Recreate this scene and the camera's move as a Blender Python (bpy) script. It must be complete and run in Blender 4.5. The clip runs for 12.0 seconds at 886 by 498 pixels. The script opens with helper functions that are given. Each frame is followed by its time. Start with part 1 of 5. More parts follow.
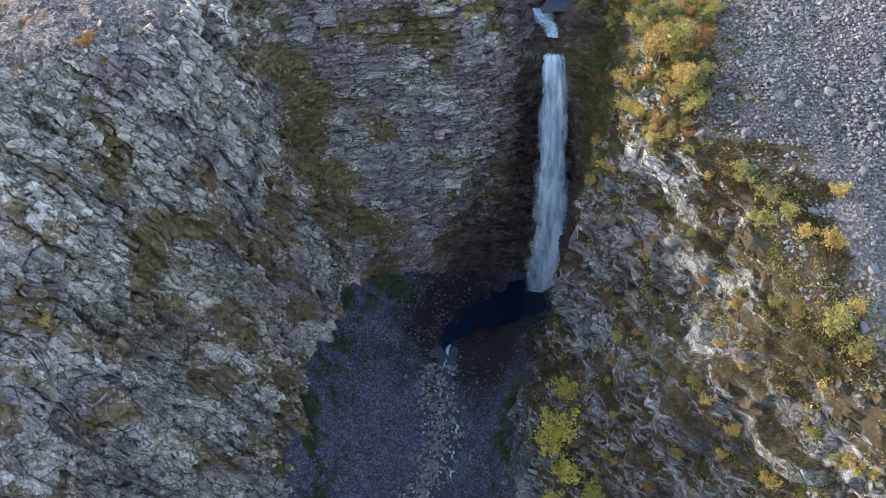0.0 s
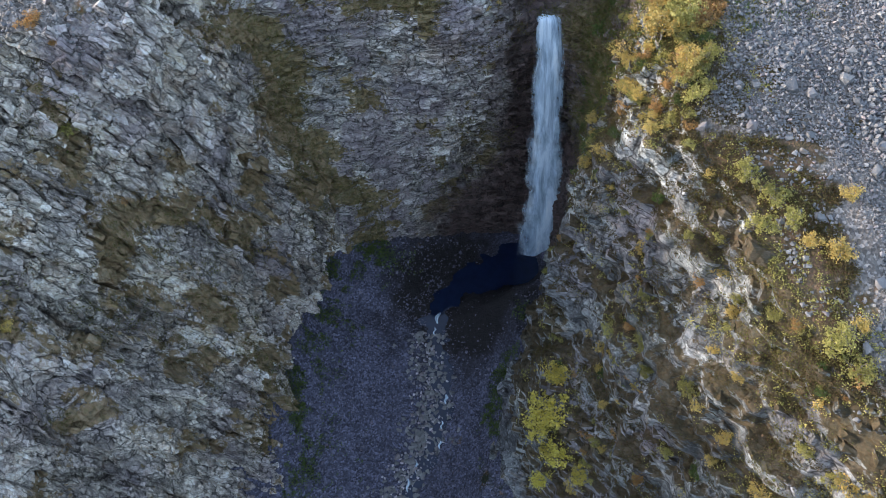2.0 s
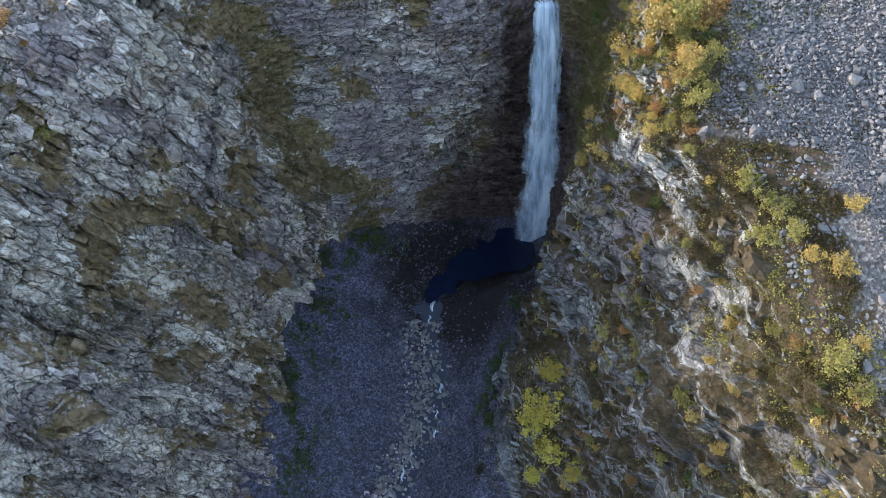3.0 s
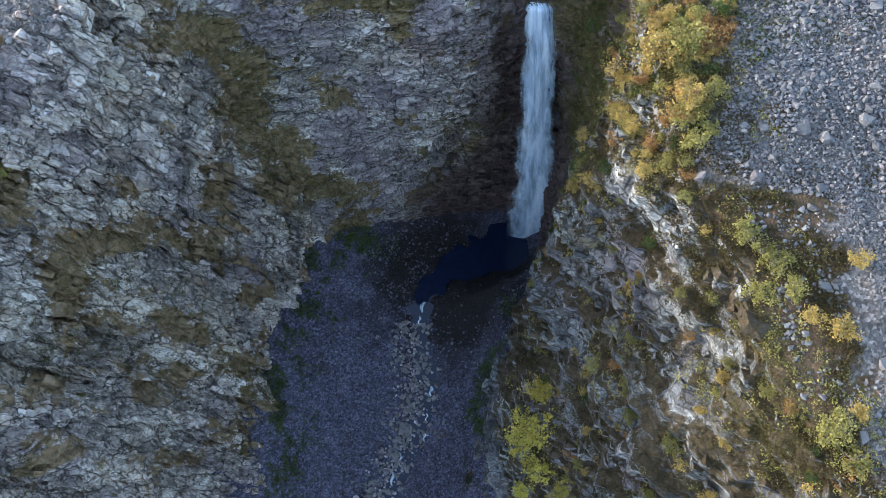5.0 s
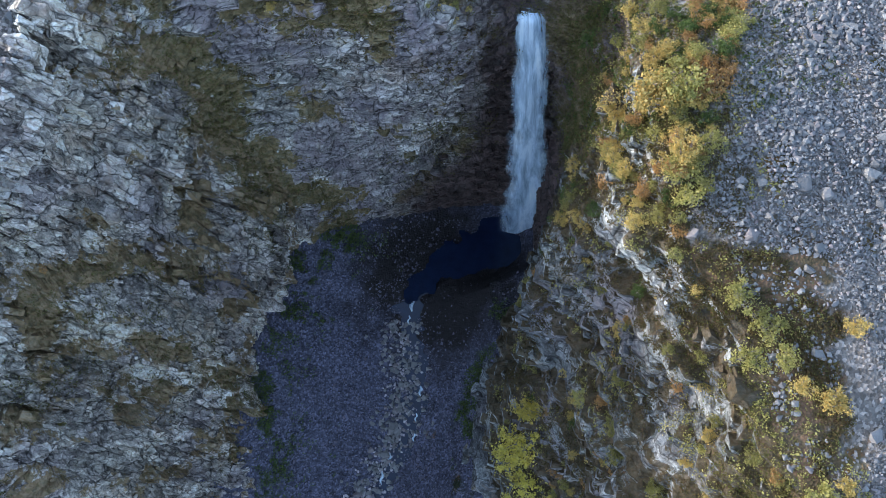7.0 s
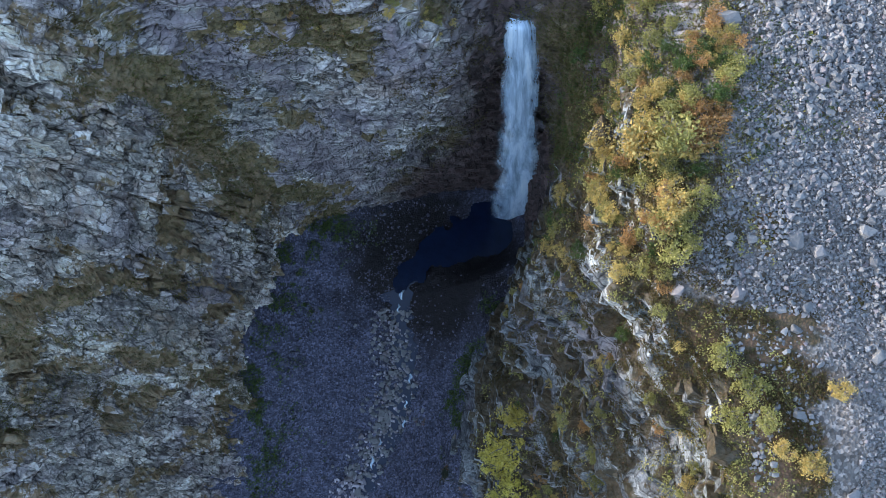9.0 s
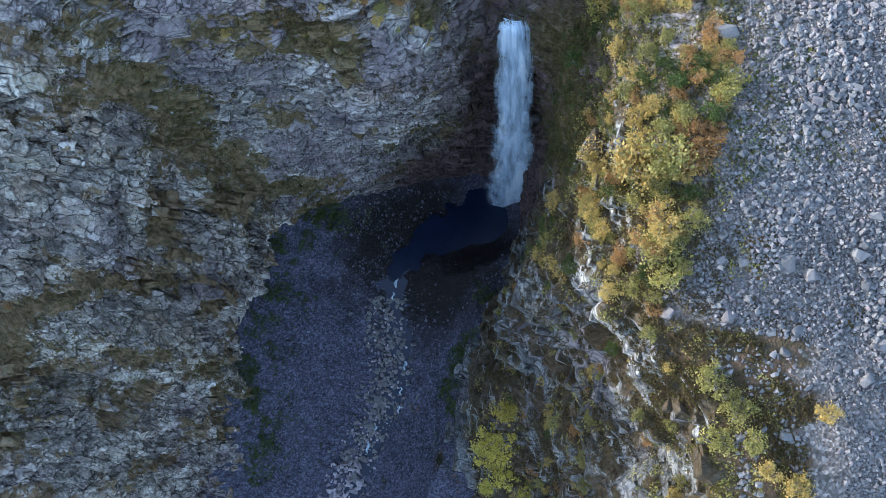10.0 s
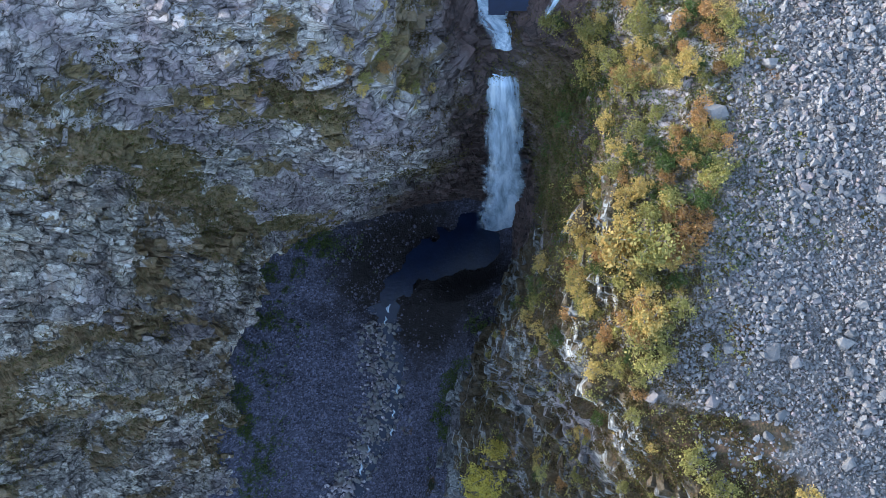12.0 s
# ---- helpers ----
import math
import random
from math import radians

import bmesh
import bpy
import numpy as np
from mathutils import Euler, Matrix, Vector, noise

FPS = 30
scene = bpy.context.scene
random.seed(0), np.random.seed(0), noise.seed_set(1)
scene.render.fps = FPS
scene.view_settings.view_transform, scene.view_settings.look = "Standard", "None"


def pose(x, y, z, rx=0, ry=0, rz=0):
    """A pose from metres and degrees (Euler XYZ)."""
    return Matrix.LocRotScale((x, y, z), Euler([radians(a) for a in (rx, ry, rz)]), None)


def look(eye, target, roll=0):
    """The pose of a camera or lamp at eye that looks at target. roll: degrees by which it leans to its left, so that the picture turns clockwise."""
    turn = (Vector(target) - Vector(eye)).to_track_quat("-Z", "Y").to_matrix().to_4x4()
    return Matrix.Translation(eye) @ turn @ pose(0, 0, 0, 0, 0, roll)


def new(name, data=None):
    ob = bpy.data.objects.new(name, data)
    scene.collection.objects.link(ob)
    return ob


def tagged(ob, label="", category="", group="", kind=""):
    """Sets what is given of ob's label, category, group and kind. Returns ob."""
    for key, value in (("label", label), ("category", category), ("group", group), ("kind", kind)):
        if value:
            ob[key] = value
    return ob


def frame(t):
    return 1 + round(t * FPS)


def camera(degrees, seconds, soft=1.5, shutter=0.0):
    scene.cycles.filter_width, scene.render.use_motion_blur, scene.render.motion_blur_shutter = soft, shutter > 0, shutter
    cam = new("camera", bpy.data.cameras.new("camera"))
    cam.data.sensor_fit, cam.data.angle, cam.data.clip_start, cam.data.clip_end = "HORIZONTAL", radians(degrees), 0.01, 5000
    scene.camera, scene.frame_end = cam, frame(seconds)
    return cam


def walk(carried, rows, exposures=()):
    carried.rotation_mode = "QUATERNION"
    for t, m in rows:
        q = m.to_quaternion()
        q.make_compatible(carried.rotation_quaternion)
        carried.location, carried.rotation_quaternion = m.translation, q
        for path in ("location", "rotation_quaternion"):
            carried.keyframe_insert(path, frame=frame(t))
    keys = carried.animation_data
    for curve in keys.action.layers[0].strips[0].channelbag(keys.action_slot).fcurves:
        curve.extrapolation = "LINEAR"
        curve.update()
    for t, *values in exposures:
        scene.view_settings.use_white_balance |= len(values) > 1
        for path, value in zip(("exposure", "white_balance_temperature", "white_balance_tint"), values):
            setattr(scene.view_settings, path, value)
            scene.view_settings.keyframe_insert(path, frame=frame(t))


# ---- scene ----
cam = camera(62.5, 12.0, soft=0.6)
METRES, EYE, TILT, LEAN, TURN = 80.0, 122.0, -45.0, 0.0, 0.0
ROWS = [
    (0.0, 0.0, 0.0, 0.0, 0.0, 0.0, -0.0),
    (0.5, 0.0076, 0.0181, 0.0325, 0.04, -1.69, 0.02),
    (1.0, 0.0157, 0.0376, 0.0656, 0.09, -3.4, 0.02),
    (1.5, 0.0236, 0.0577, 0.0999, 0.1, -5.11, 0.02),
    (2.0, 0.032, 0.0782, 0.1349, 0.13, -6.85, 0.04),
    (2.5, 0.0396, 0.0996, 0.1704, 0.16, -8.55, 0.06),
    (3.0, 0.0473, 0.1217, 0.2059, 0.2, -10.22, 0.1),
    (5.0, 0.0796, 0.2112, 0.3489, 0.44, -15.23, 0.18),
    (5.5, 0.087, 0.2348, 0.385, 0.51, -16.69, 0.17),
    (6.0, 0.095, 0.2582, 0.4215, 0.56, -18.04, 0.16),
    (6.5, 0.103, 0.2819, 0.4581, 0.64, -19.37, 0.16),
    (7.0, 0.1109, 0.3054, 0.4949, 0.7, -20.73, 0.15),
    (9.0, 0.1413, 0.4023, 0.6395, 0.97, -27.19, 0.11),
    (9.5, 0.1484, 0.4266, 0.6743, 1.03, -29.01, 0.12),
    (10.0, 0.1555, 0.45, 0.7087, 1.05, -30.84, 0.1),
    (10.5, 0.1623, 0.4728, 0.7422, 1.03, -32.69, 0.07),
    (11.0, 0.1686, 0.4938, 0.7724, 1.08, -33.18, 0.05),
    (11.5, 0.1707, 0.5119, 0.8002, 1.06, -33.35, 0.06),
    (12.0, 0.1713, 0.5305, 0.8289, 0.99, -33.55, 0.08),
]
walk(cam, [(t, pose(0, 0, EYE, TILT, LEAN, TURN) @ pose(METRES * x, METRES * y, METRES * z, 90 + pitch, roll, yaw)) for t, x, y, z, yaw, pitch, roll in ROWS],
     [(0.0, 1.62, 6050, 14), (3.0, 1.62, 5950, 13), (6.0, 1.60, 5600, 11), (9.0, 1.58, 5420, 11), (12.0, 1.58, 5360, 11)])

# ---- light: an autumn sun from beyond the gorge, clear sky ----
SUN_ELEVATION, SUN_AZIMUTH = 13.6, -80.0   # degrees; azimuth from +y, minus towards -x
world = bpy.data.worlds.new("sky")
scene.world = world
world.use_nodes = True
sky = world.node_tree.nodes.new("ShaderNodeTexSky")
sky.sky_type, sky.sun_disc = "NISHITA", False
sky.sun_elevation, sky.sun_rotation = radians(SUN_ELEVATION), radians(SUN_AZIMUTH)
background = world.node_tree.nodes["Background"]
background.inputs["Strength"].default_value = 0.10
sky.dust_density, sky.air_density, sky.ozone_density = 3.0, 1.0, 1.0
sky_fill = world.node_tree.nodes.new("ShaderNodeBackground")      # an even bluish fill light added over the whole sky to brighten the walls
sky_fill.inputs["Color"].default_value, sky_fill.inputs["Strength"].default_value = (0.68, 0.85, 1.0, 1), 0.31
filled_sky = world.node_tree.nodes.new("ShaderNodeAddShader")
world.node_tree.links.new(background.outputs[0], filled_sky.inputs[0])
world.node_tree.links.new(sky_fill.outputs[0], filled_sky.inputs[1])
world.node_tree.links.new(filled_sky.outputs[0], world.node_tree.nodes["World Output"].inputs["Surface"])
world.node_tree.links.new(sky.outputs[0], background.inputs["Color"])
sun_data = bpy.data.lights.new("sun", "SUN")
sun_data.energy, sun_data.angle, sun_data.color = 2.0, radians(0.8), (1.0, 0.90, 0.76)
sun = new("sun", sun_data)
az, el = radians(SUN_AZIMUTH), radians(SUN_ELEVATION)
sun_way = Vector((math.sin(az) * math.cos(el), math.cos(az) * math.cos(el), math.sin(el)))
sun.matrix_world = look(sun_way * 400, (0, 0, 0))


# ---- materials ----
class Nodes:
    """A material under construction: short names for the nodes that are used here."""

    def __init__(self, name, roughness=0.85):
        self.material = bpy.data.materials.new(name)
        self.material.use_nodes = True
        self.tree = self.material.node_tree
        self.shader = self.tree.nodes["Principled BSDF"]
        self.shader.inputs["Roughness"].default_value = roughness
        self.shader.inputs["Specular IOR Level"].default_value = 0.25
        self.place = self.tree.nodes.new("ShaderNodeNewGeometry").outputs["Position"]

    def link(self, a, b):
        self.tree.links.new(a, b)

    def stretch(self, scale, turn=(0, 0, 0), source=None):
        source = source or self.place
        if any(turn):
            spin = self.tree.nodes.new("ShaderNodeMapping")
            spin.inputs["Rotation"].default_value = [radians(a) for a in turn]
            self.link(source, spin.inputs["Vector"])
            source = spin.outputs[0]
        node = self.tree.nodes.new("ShaderNodeMapping")
        node.inputs["Scale"].default_value = scale
        self.link(source, node.inputs["Vector"])
        return node.outputs[0]

    def noise(self, scale, detail=4, rough=0.6, source=None, warp=0.0):
        node = self.tree.nodes.new("ShaderNodeTexNoise")
        node.inputs["Scale"].default_value, node.inputs["Detail"].default_value = scale, detail
        node.inputs["Roughness"].default_value, node.inputs["Distortion"].default_value = rough, warp
        self.link(source or self.place, node.inputs["Vector"])
        return node.outputs["Fac"]

    def cells(self, scale, source=None, feature="F1", out="Color"):
        node = self.tree.nodes.new("ShaderNodeTexVoronoi")
        node.feature = feature
        node.inputs["Scale"].default_value = scale
        self.link(source or self.place, node.inputs["Vector"])
        return node.outputs[out]

    def facets(self, source):
        """Flat breaks tilted every way: a height for bumps, and each break's own random value."""
        node = self.tree.nodes.new("ShaderNodeTexVoronoi")
        node.inputs["Scale"].default_value = 1.0
        self.link(source, node.inputs["Vector"])
        away, tilt, dot = [self.tree.nodes.new("ShaderNodeVectorMath") for _ in range(3)]
        away.operation, tilt.operation, dot.operation = "SUBTRACT", "SUBTRACT", "DOT_PRODUCT"
        self.link(source, away.inputs[0])
        self.link(node.outputs["Position"], away.inputs[1])
        self.link(node.outputs["Color"], tilt.inputs[0])
        tilt.inputs[1].default_value = 0.5, 0.5, 0.5
        self.link(away.outputs[0], dot.inputs[0])
        self.link(tilt.outputs[0], dot.inputs[1])
        return dot.outputs["Value"], self.parts(node.outputs["Color"])[0]

    def ramp(self, value, stops):
        node = self.tree.nodes.new("ShaderNodeValToRGB")
        ramp = node.color_ramp
        while len(ramp.elements) < len(stops):
            ramp.elements.new(0.5)
        for element, (at, colour) in zip(ramp.elements, stops):
            element.position = at
            element.color = (*colour, 1) if isinstance(colour, tuple) else (colour, colour, colour, 1)
        self.link(value, node.inputs[0])
        return node.outputs["Color"]

    def mix(self, fac, a, b, blend="MIX"):
        node = self.tree.nodes.new("ShaderNodeMix")
        node.data_type, node.blend_type = "RGBA", blend
        for value, socket in ((fac, node.inputs[0]), (a, node.inputs[6]), (b, node.inputs[7])):
            if isinstance(value, (int, float)):
                socket.default_value = value
            elif isinstance(value, tuple):
                socket.default_value = (*value, 1)
            else:
                self.link(value, socket)
        return node.outputs[2]

    def maths(self, how, a, b=0.0, clamp=False):
        node = self.tree.nodes.new("ShaderNodeMath")
        node.operation, node.use_clamp = how, clamp
        for value, socket in zip((a, b), node.inputs):
            if isinstance(value, (int, float)):
                socket.default_value = value
            else:
                self.link(value, socket)
        return node.outputs[0]

    def parts(self, vector):
        node = self.tree.nodes.new("ShaderNodeSeparateXYZ")
        self.link(vector, node.inputs[0])
        return node.outputs

    def lean(self):
        """How far a face looks up, 0 to 1."""
        return self.parts(self.tree.nodes.new("ShaderNodeNewGeometry").outputs["Normal"])[2]

    def island(self):
        return self.tree.nodes.new("ShaderNodeNewGeometry").outputs["Random Per Island"]

    def each(self):
        return self.tree.nodes.new("ShaderNodeObjectInfo").outputs["Random"]

    def bump(self, height, strength=0.5, distance=0.1):
        node = self.tree.nodes.new("ShaderNodeBump")
        node.inputs["Strength"].default_value, node.inputs["Distance"].default_value = strength, distance
        self.link(height, node.inputs["Height"])
        self.link(node.outputs[0], self.shader.inputs["Normal"])

    def colour(self, socket):
        self.link(socket, self.shader.inputs["Base Color"])
        return self.material


# how the beds of each wall lie: turns that bring them level
DIPPING, BEDDED, LEDGED = (78, -9, -54), (0, 3, 0), (14, -20, 10)


def rock_material(name, moss, turn, thin=1.5, warm=0.0, wet=False, pale=(1, 1, 1), beds=0.4, flat=0.4, dark=(1, 1, 1)):
    """Layered sandstone: grey to buff angular blocks, thin beds, dark joints with crevice shade painted in, moss and
    dry heath where it lies flat enough.
    """
    n = Nodes(name)
    shift = n.tree.nodes.new("ShaderNodeTexNoise")
    shift.inputs["Scale"].default_value, shift.inputs["Detail"].default_value = 0.35, 3
    n.link(n.place, shift.inputs["Vector"])
    bent = n.tree.nodes.new("ShaderNodeVectorMath")
    bent.operation = "MULTIPLY_ADD"
    n.link(shift.outputs["Color"], bent.inputs[0])
    bent.inputs[1].default_value = 2.2, 2.2, 2.2
    n.link(n.place, bent.inputs[2])
    lain = n.stretch((1, 1, 1), turn, bent.outputs[0])
    blocks, splits, chips = [n.stretch(k, source=lain) for k in ((0.17, 0.25, 0.25 * thin), (0.45, 0.65, 0.65 * thin), (1.3, 1.8, 1.8 * thin))]
    tone = n.noise(0.11, 8, 0.7, warp=0.5)
    base = n.ramp(tone, [(at, tuple(min(0.8, c * k) for c, k in zip(shade, pale))) for at, shade in [(0.30, (0.235, 0.22, 0.23)), (0.43, (0.34, 0.33, 0.335)), (0.56, (0.46, 0.455, 0.44)), (0.72, (0.55, 0.52, 0.47))]])
    base = n.mix(0.7, base, n.ramp(n.noise(0.035, 6, 0.65, warp=0.8), [(0.36, 0.22), (0.5, 0.5), (0.64, 0.72)]), "OVERLAY")
    tilt_a, own_a = n.facets(blocks)
    tilt_b, own_b = n.facets(splits)
    tilt_c, own_c = n.facets(chips)
    base = n.mix(0.7, base, n.ramp(own_a, [(0.0, 0.22), (0.5, 0.5), (1.0, 0.74)]), "OVERLAY")
    base = n.mix(0.5, base, n.ramp(own_b, [(0.0, 0.22), (0.5, 0.5), (1.0, 0.76)]), "OVERLAY")
    base = n.mix(0.6, base, n.ramp(own_c, [(0.0, 0.22), (0.5, 0.5), (1.0, 0.78)]), "OVERLAY")
    base = n.mix(0.5, base, n.ramp(n.island(), [(0.0, 0.30), (0.5, 0.5), (1.0, 0.68)]), "OVERLAY")
    base = n.mix(beds, base, n.ramp(n.noise(1.0, 7, 0.72, n.stretch((0.4, 0.6, 0.75 * thin), source=lain)), [(0.34, 0.15), (0.5, 0.5), (0.66, 0.80)]), "OVERLAY")
    base = n.mix(0.6, base, n.ramp(n.noise(2.6, 6, 0.8), [(0.36, 0.16), (0.5, 0.5), (0.63, 0.86)]), "OVERLAY")
    rust = n.ramp(n.noise(0.22, 6, 0.7, warp=1.0), [(0.53 - 0.2 * warm, 0.0), (0.66 - 0.2 * warm, 0.55 + warm)])
    base = n.mix(rust, base, n.mix(own_b, (0.22, 0.155, 0.105), (0.40, 0.31, 0.22)))
    violet = n.ramp(n.noise(0.06, 4, 0.55), [(0.5, 0.0), (0.66, 0.5)])
    base = n.mix(violet, base, n.mix(own_b, (0.17, 0.14, 0.17), (0.31, 0.26, 0.30)))
    if wet:
        panel = n.ramp(n.noise(1.0, 4, 0.55, n.stretch((0.20, 0.20, 0.05))), [(0.47, 0.0), (0.56, 0.6)])
        base = n.mix(panel, base, n.mix(n.noise(0.8, 5), (0.16, 0.13, 0.16), (0.30, 0.25, 0.26)))
    lichen = n.ramp(n.noise(2.3, 5, 0.75), [(0.60, 0.0), (0.68, 0.6)])
    base = n.mix(lichen, base, (0.50, 0.51, 0.47))
    joint = n.cells(1.0, blocks, "DISTANCE_TO_EDGE", "Distance")
    seam = n.cells(1.0, splits, "DISTANCE_TO_EDGE", "Distance")
    patchy = n.noise(0.5, 4, 0.65)
    # joints and seams go near black: crevice shade is put into their colour
    crack = n.ramp(n.maths("ADD", joint, n.maths("MULTIPLY", n.noise(1.2, 5, 0.7), 0.12)), [(0.05, 0.9), (0.105, 0.0)])
    base = n.mix(crack, base, (0.022, 0.020, 0.019))
    hair = n.ramp(n.maths("ADD", seam, n.maths("MULTIPLY", patchy, 0.30)), [(0.13, 0.9), (0.20, 0.0)])
    base = n.mix(hair, base, (0.042, 0.038, 0.036))
    nick = n.ramp(n.maths("ADD", n.cells(1.0, chips, "DISTANCE_TO_EDGE", "Distance"), n.maths("MULTIPLY", n.noise(0.8, 4, 0.65), 0.34)), [(0.14, 0.4), (0.22, 0.0)])
    base = n.mix(nick, base, n.mix(0.75, base, (0.03, 0.028, 0.027)))
    green = n.ramp(n.noise(0.9, 6, 0.7), [(at, tuple(c * k for c, k in zip(shade, dark))) for at, shade in [(0.3, (0.045, 0.045, 0.020)), (0.46, (0.100, 0.088, 0.038)), (0.58, (0.150, 0.118, 0.060)), (0.72, (0.090, 0.098, 0.030))]])
    grown = n.maths("ADD", n.maths("ADD", n.maths("MULTIPLY", n.lean(), flat), 0.30 * (0.4 - flat)), n.maths("ADD", n.maths("MULTIPLY", n.noise(1.0, 7, 0.62, n.stretch((0.085, 0.085, 0.13), source=lain)), 1.25), n.maths("MULTIPLY", n.noise(1.1, 8, 0.75), 0.35)))
    bands = n.tree.nodes.new("ShaderNodeAttribute")
    bands.attribute_name = "growth"
    grown = n.maths("ADD", grown, n.maths("MULTIPLY", bands.outputs["Fac"], 0.19))
    clothed = n.maths("MULTIPLY", n.maths("MAXIMUM", bands.outputs["Fac"], 0.0), 0.9, True)
    amount = n.ramp(grown, [(1.02 - moss, 0.0), (1.18 - moss, 0.5), (1.45 - moss, 0.85)])
    base = n.mix(amount, base, green)
    if wet:
        # wet rock about the fall, its colour also darkened for the shade low down
        x, y, z = n.parts(n.place)
        off = n.maths("ABSOLUTE", n.maths("SUBTRACT", x, 21.0))
        down = n.maths("MULTIPLY", n.maths("SUBTRACT", n.maths("DIVIDE", z, 30.0), 0.25, True), 13.0)
        streaks = n.maths("MULTIPLY", n.noise(0.22, 7, 0.7, n.stretch((1, 1, 0.35))), 20.0)
        near = n.ramp(n.maths("DIVIDE", n.maths("ADD", n.maths("ADD", off, down), n.maths("SUBTRACT", streaks, 10.0)), 27.0), [(0.70, 1.0), (1.10, 0.0)])
        soaked_shade = n.mix(n.noise(0.6, 6, 0.7), (0.030, 0.022, 0.024), (0.125, 0.085, 0.075))
        soaked_shade = n.mix(0.8, soaked_shade, n.ramp(own_b, [(0.0, 0.2), (0.5, 0.5), (1.0, 0.8)]), "OVERLAY")
        near = n.maths("MULTIPLY", near, n.maths("SUBTRACT", 1.0, clothed))
        base = n.mix(near, base, n.mix(hair, soaked_shade, (0.010, 0.009, 0.009)))
        n.link(n.maths("SUBTRACT", 0.85, n.maths("MULTIPLY", near, 0.35)), n.shader.inputs["Roughness"])
    fine = n.maths("MULTIPLY", n.noise(3.2, 6, 0.8), 0.22)
    fine = n.maths("ADD", fine, n.maths("ADD", n.maths("MULTIPLY", tilt_c, 0.6), n.maths("MULTIPLY", tilt_b, 1.6)))
    steps = n.maths("ADD", n.maths("MULTIPLY", own_b, 0.40), n.maths("ADD", n.maths("MULTIPLY", own_c, 0.16), n.maths("MULTIPLY", tilt_a, 1.6)))
    relief = n.maths("ADD", n.maths("ADD", fine, n.maths("MULTIPLY", n.noise(0.9, 9, 0.75), 0.4)), n.maths("ADD", steps, n.maths("MULTIPLY", n.maths("MINIMUM", joint, 0.10), 2.2)))
    n.bump(relief, 0.9, 0.55)
    return n.colour(base)


def ground_material(name, stone, plant, share, scale=0.12, soaked_shade=False, earthy=False):
    """Gravel ground with patches of dry heath; optionally wet and painted with deep shade round the pool."""
    n = Nodes(name, 0.9)
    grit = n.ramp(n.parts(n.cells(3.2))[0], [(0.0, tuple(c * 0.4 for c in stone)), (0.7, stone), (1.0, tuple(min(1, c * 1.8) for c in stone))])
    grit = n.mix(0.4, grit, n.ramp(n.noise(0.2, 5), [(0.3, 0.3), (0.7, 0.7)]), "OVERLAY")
    heath = n.ramp(n.noise(0.8, 5, 0.7), [(0.3, tuple(c * 0.55 for c in plant)), (0.5, plant), (0.65, (0.16, 0.085, 0.045)), (0.8, (0.10, 0.10, 0.03))])
    cover = n.ramp(n.noise(scale, 5, 0.65), [(0.62 - share, 0.0), (0.68 - share, 1.0)])
    n.bump(n.maths("ADD", n.cells(3.2, None, "F1", "Distance"), n.noise(2.0, 6)), 0.8, 0.2)
    both = n.mix(cover, grit, heath)
    if soaked_shade:
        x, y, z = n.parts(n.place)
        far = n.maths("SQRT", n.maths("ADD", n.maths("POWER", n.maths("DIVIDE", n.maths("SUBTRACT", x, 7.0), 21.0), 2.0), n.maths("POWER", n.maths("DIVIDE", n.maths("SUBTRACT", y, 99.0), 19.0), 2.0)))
        # near-black round the pool: wet gravel plus the gorge's deep shade, painted in
        soak_shade = n.ramp(n.maths("ADD", far, n.maths("SUBTRACT", n.noise(0.18, 5, 0.6), 0.5)), [(0.62, 1.0), (1.1, 0.0)])
        both = n.mix(soak_shade, both, n.mix(n.noise(1.2, 5), (0.005, 0.005, 0.006), (0.030, 0.025, 0.026)))
    if earthy:
        x, y, z = n.parts(n.place)
        rough_edge = n.maths("MULTIPLY", n.maths("SUBTRACT", n.noise(0.25, 6, 0.7), 0.5), 14.0)
        east = n.maths("DIVIDE", n.maths("ADD", n.maths("SUBTRACT", 47.5, x), rough_edge), 2.0, True)
        south = n.maths("DIVIDE", n.maths("ADD", n.maths("SUBTRACT", 77.5, y), rough_edge), 2.0, True)
        soil = n.ramp(n.noise(0.7, 6, 0.7), [(0.32, (0.030, 0.024, 0.014)), (0.48, (0.075, 0.055, 0.025)), (0.6, (0.13, 0.075, 0.045)), (0.72, (0.10, 0.10, 0.03))])
        both = n.mix(n.maths("MULTIPLY", n.maths("MULTIPLY", n.maths("MULTIPLY", east, south), n.maths("SUBTRACT", x, 24.0, True)), 0.92), both, soil)
    return n.colour(both)


def stone_material(name, dark, light, tint=(0.24, 0.20, 0.20), random_from="island"):
    n = Nodes(name, 0.85)
    pick = n.island() if random_from == "island" else n.each()
    base = n.ramp(pick, [(0.0, dark), (0.45, tuple((a + b) / 2 for a, b in zip(dark, light))), (0.8, light), (1.0, tint)])
    base = n.mix(0.5, base, n.ramp(n.noise(1.6, 5, 0.7), [(0.3, 0.3), (0.7, 0.72)]), "OVERLAY")
    n.shader.inputs["Roughness"].default_value, n.shader.inputs["Specular IOR Level"].default_value = 0.72, 0.35
    spots = n.ramp(n.noise(5.0, 3, 0.6), [(0.62, 0.0), (0.7, 0.5)])
    n.bump(n.noise(3.0, 6, 0.7), 0.6, 0.1)
    return n.colour(n.mix(spots, base, n.mix(0.5, base, (0.42, 0.43, 0.39))))


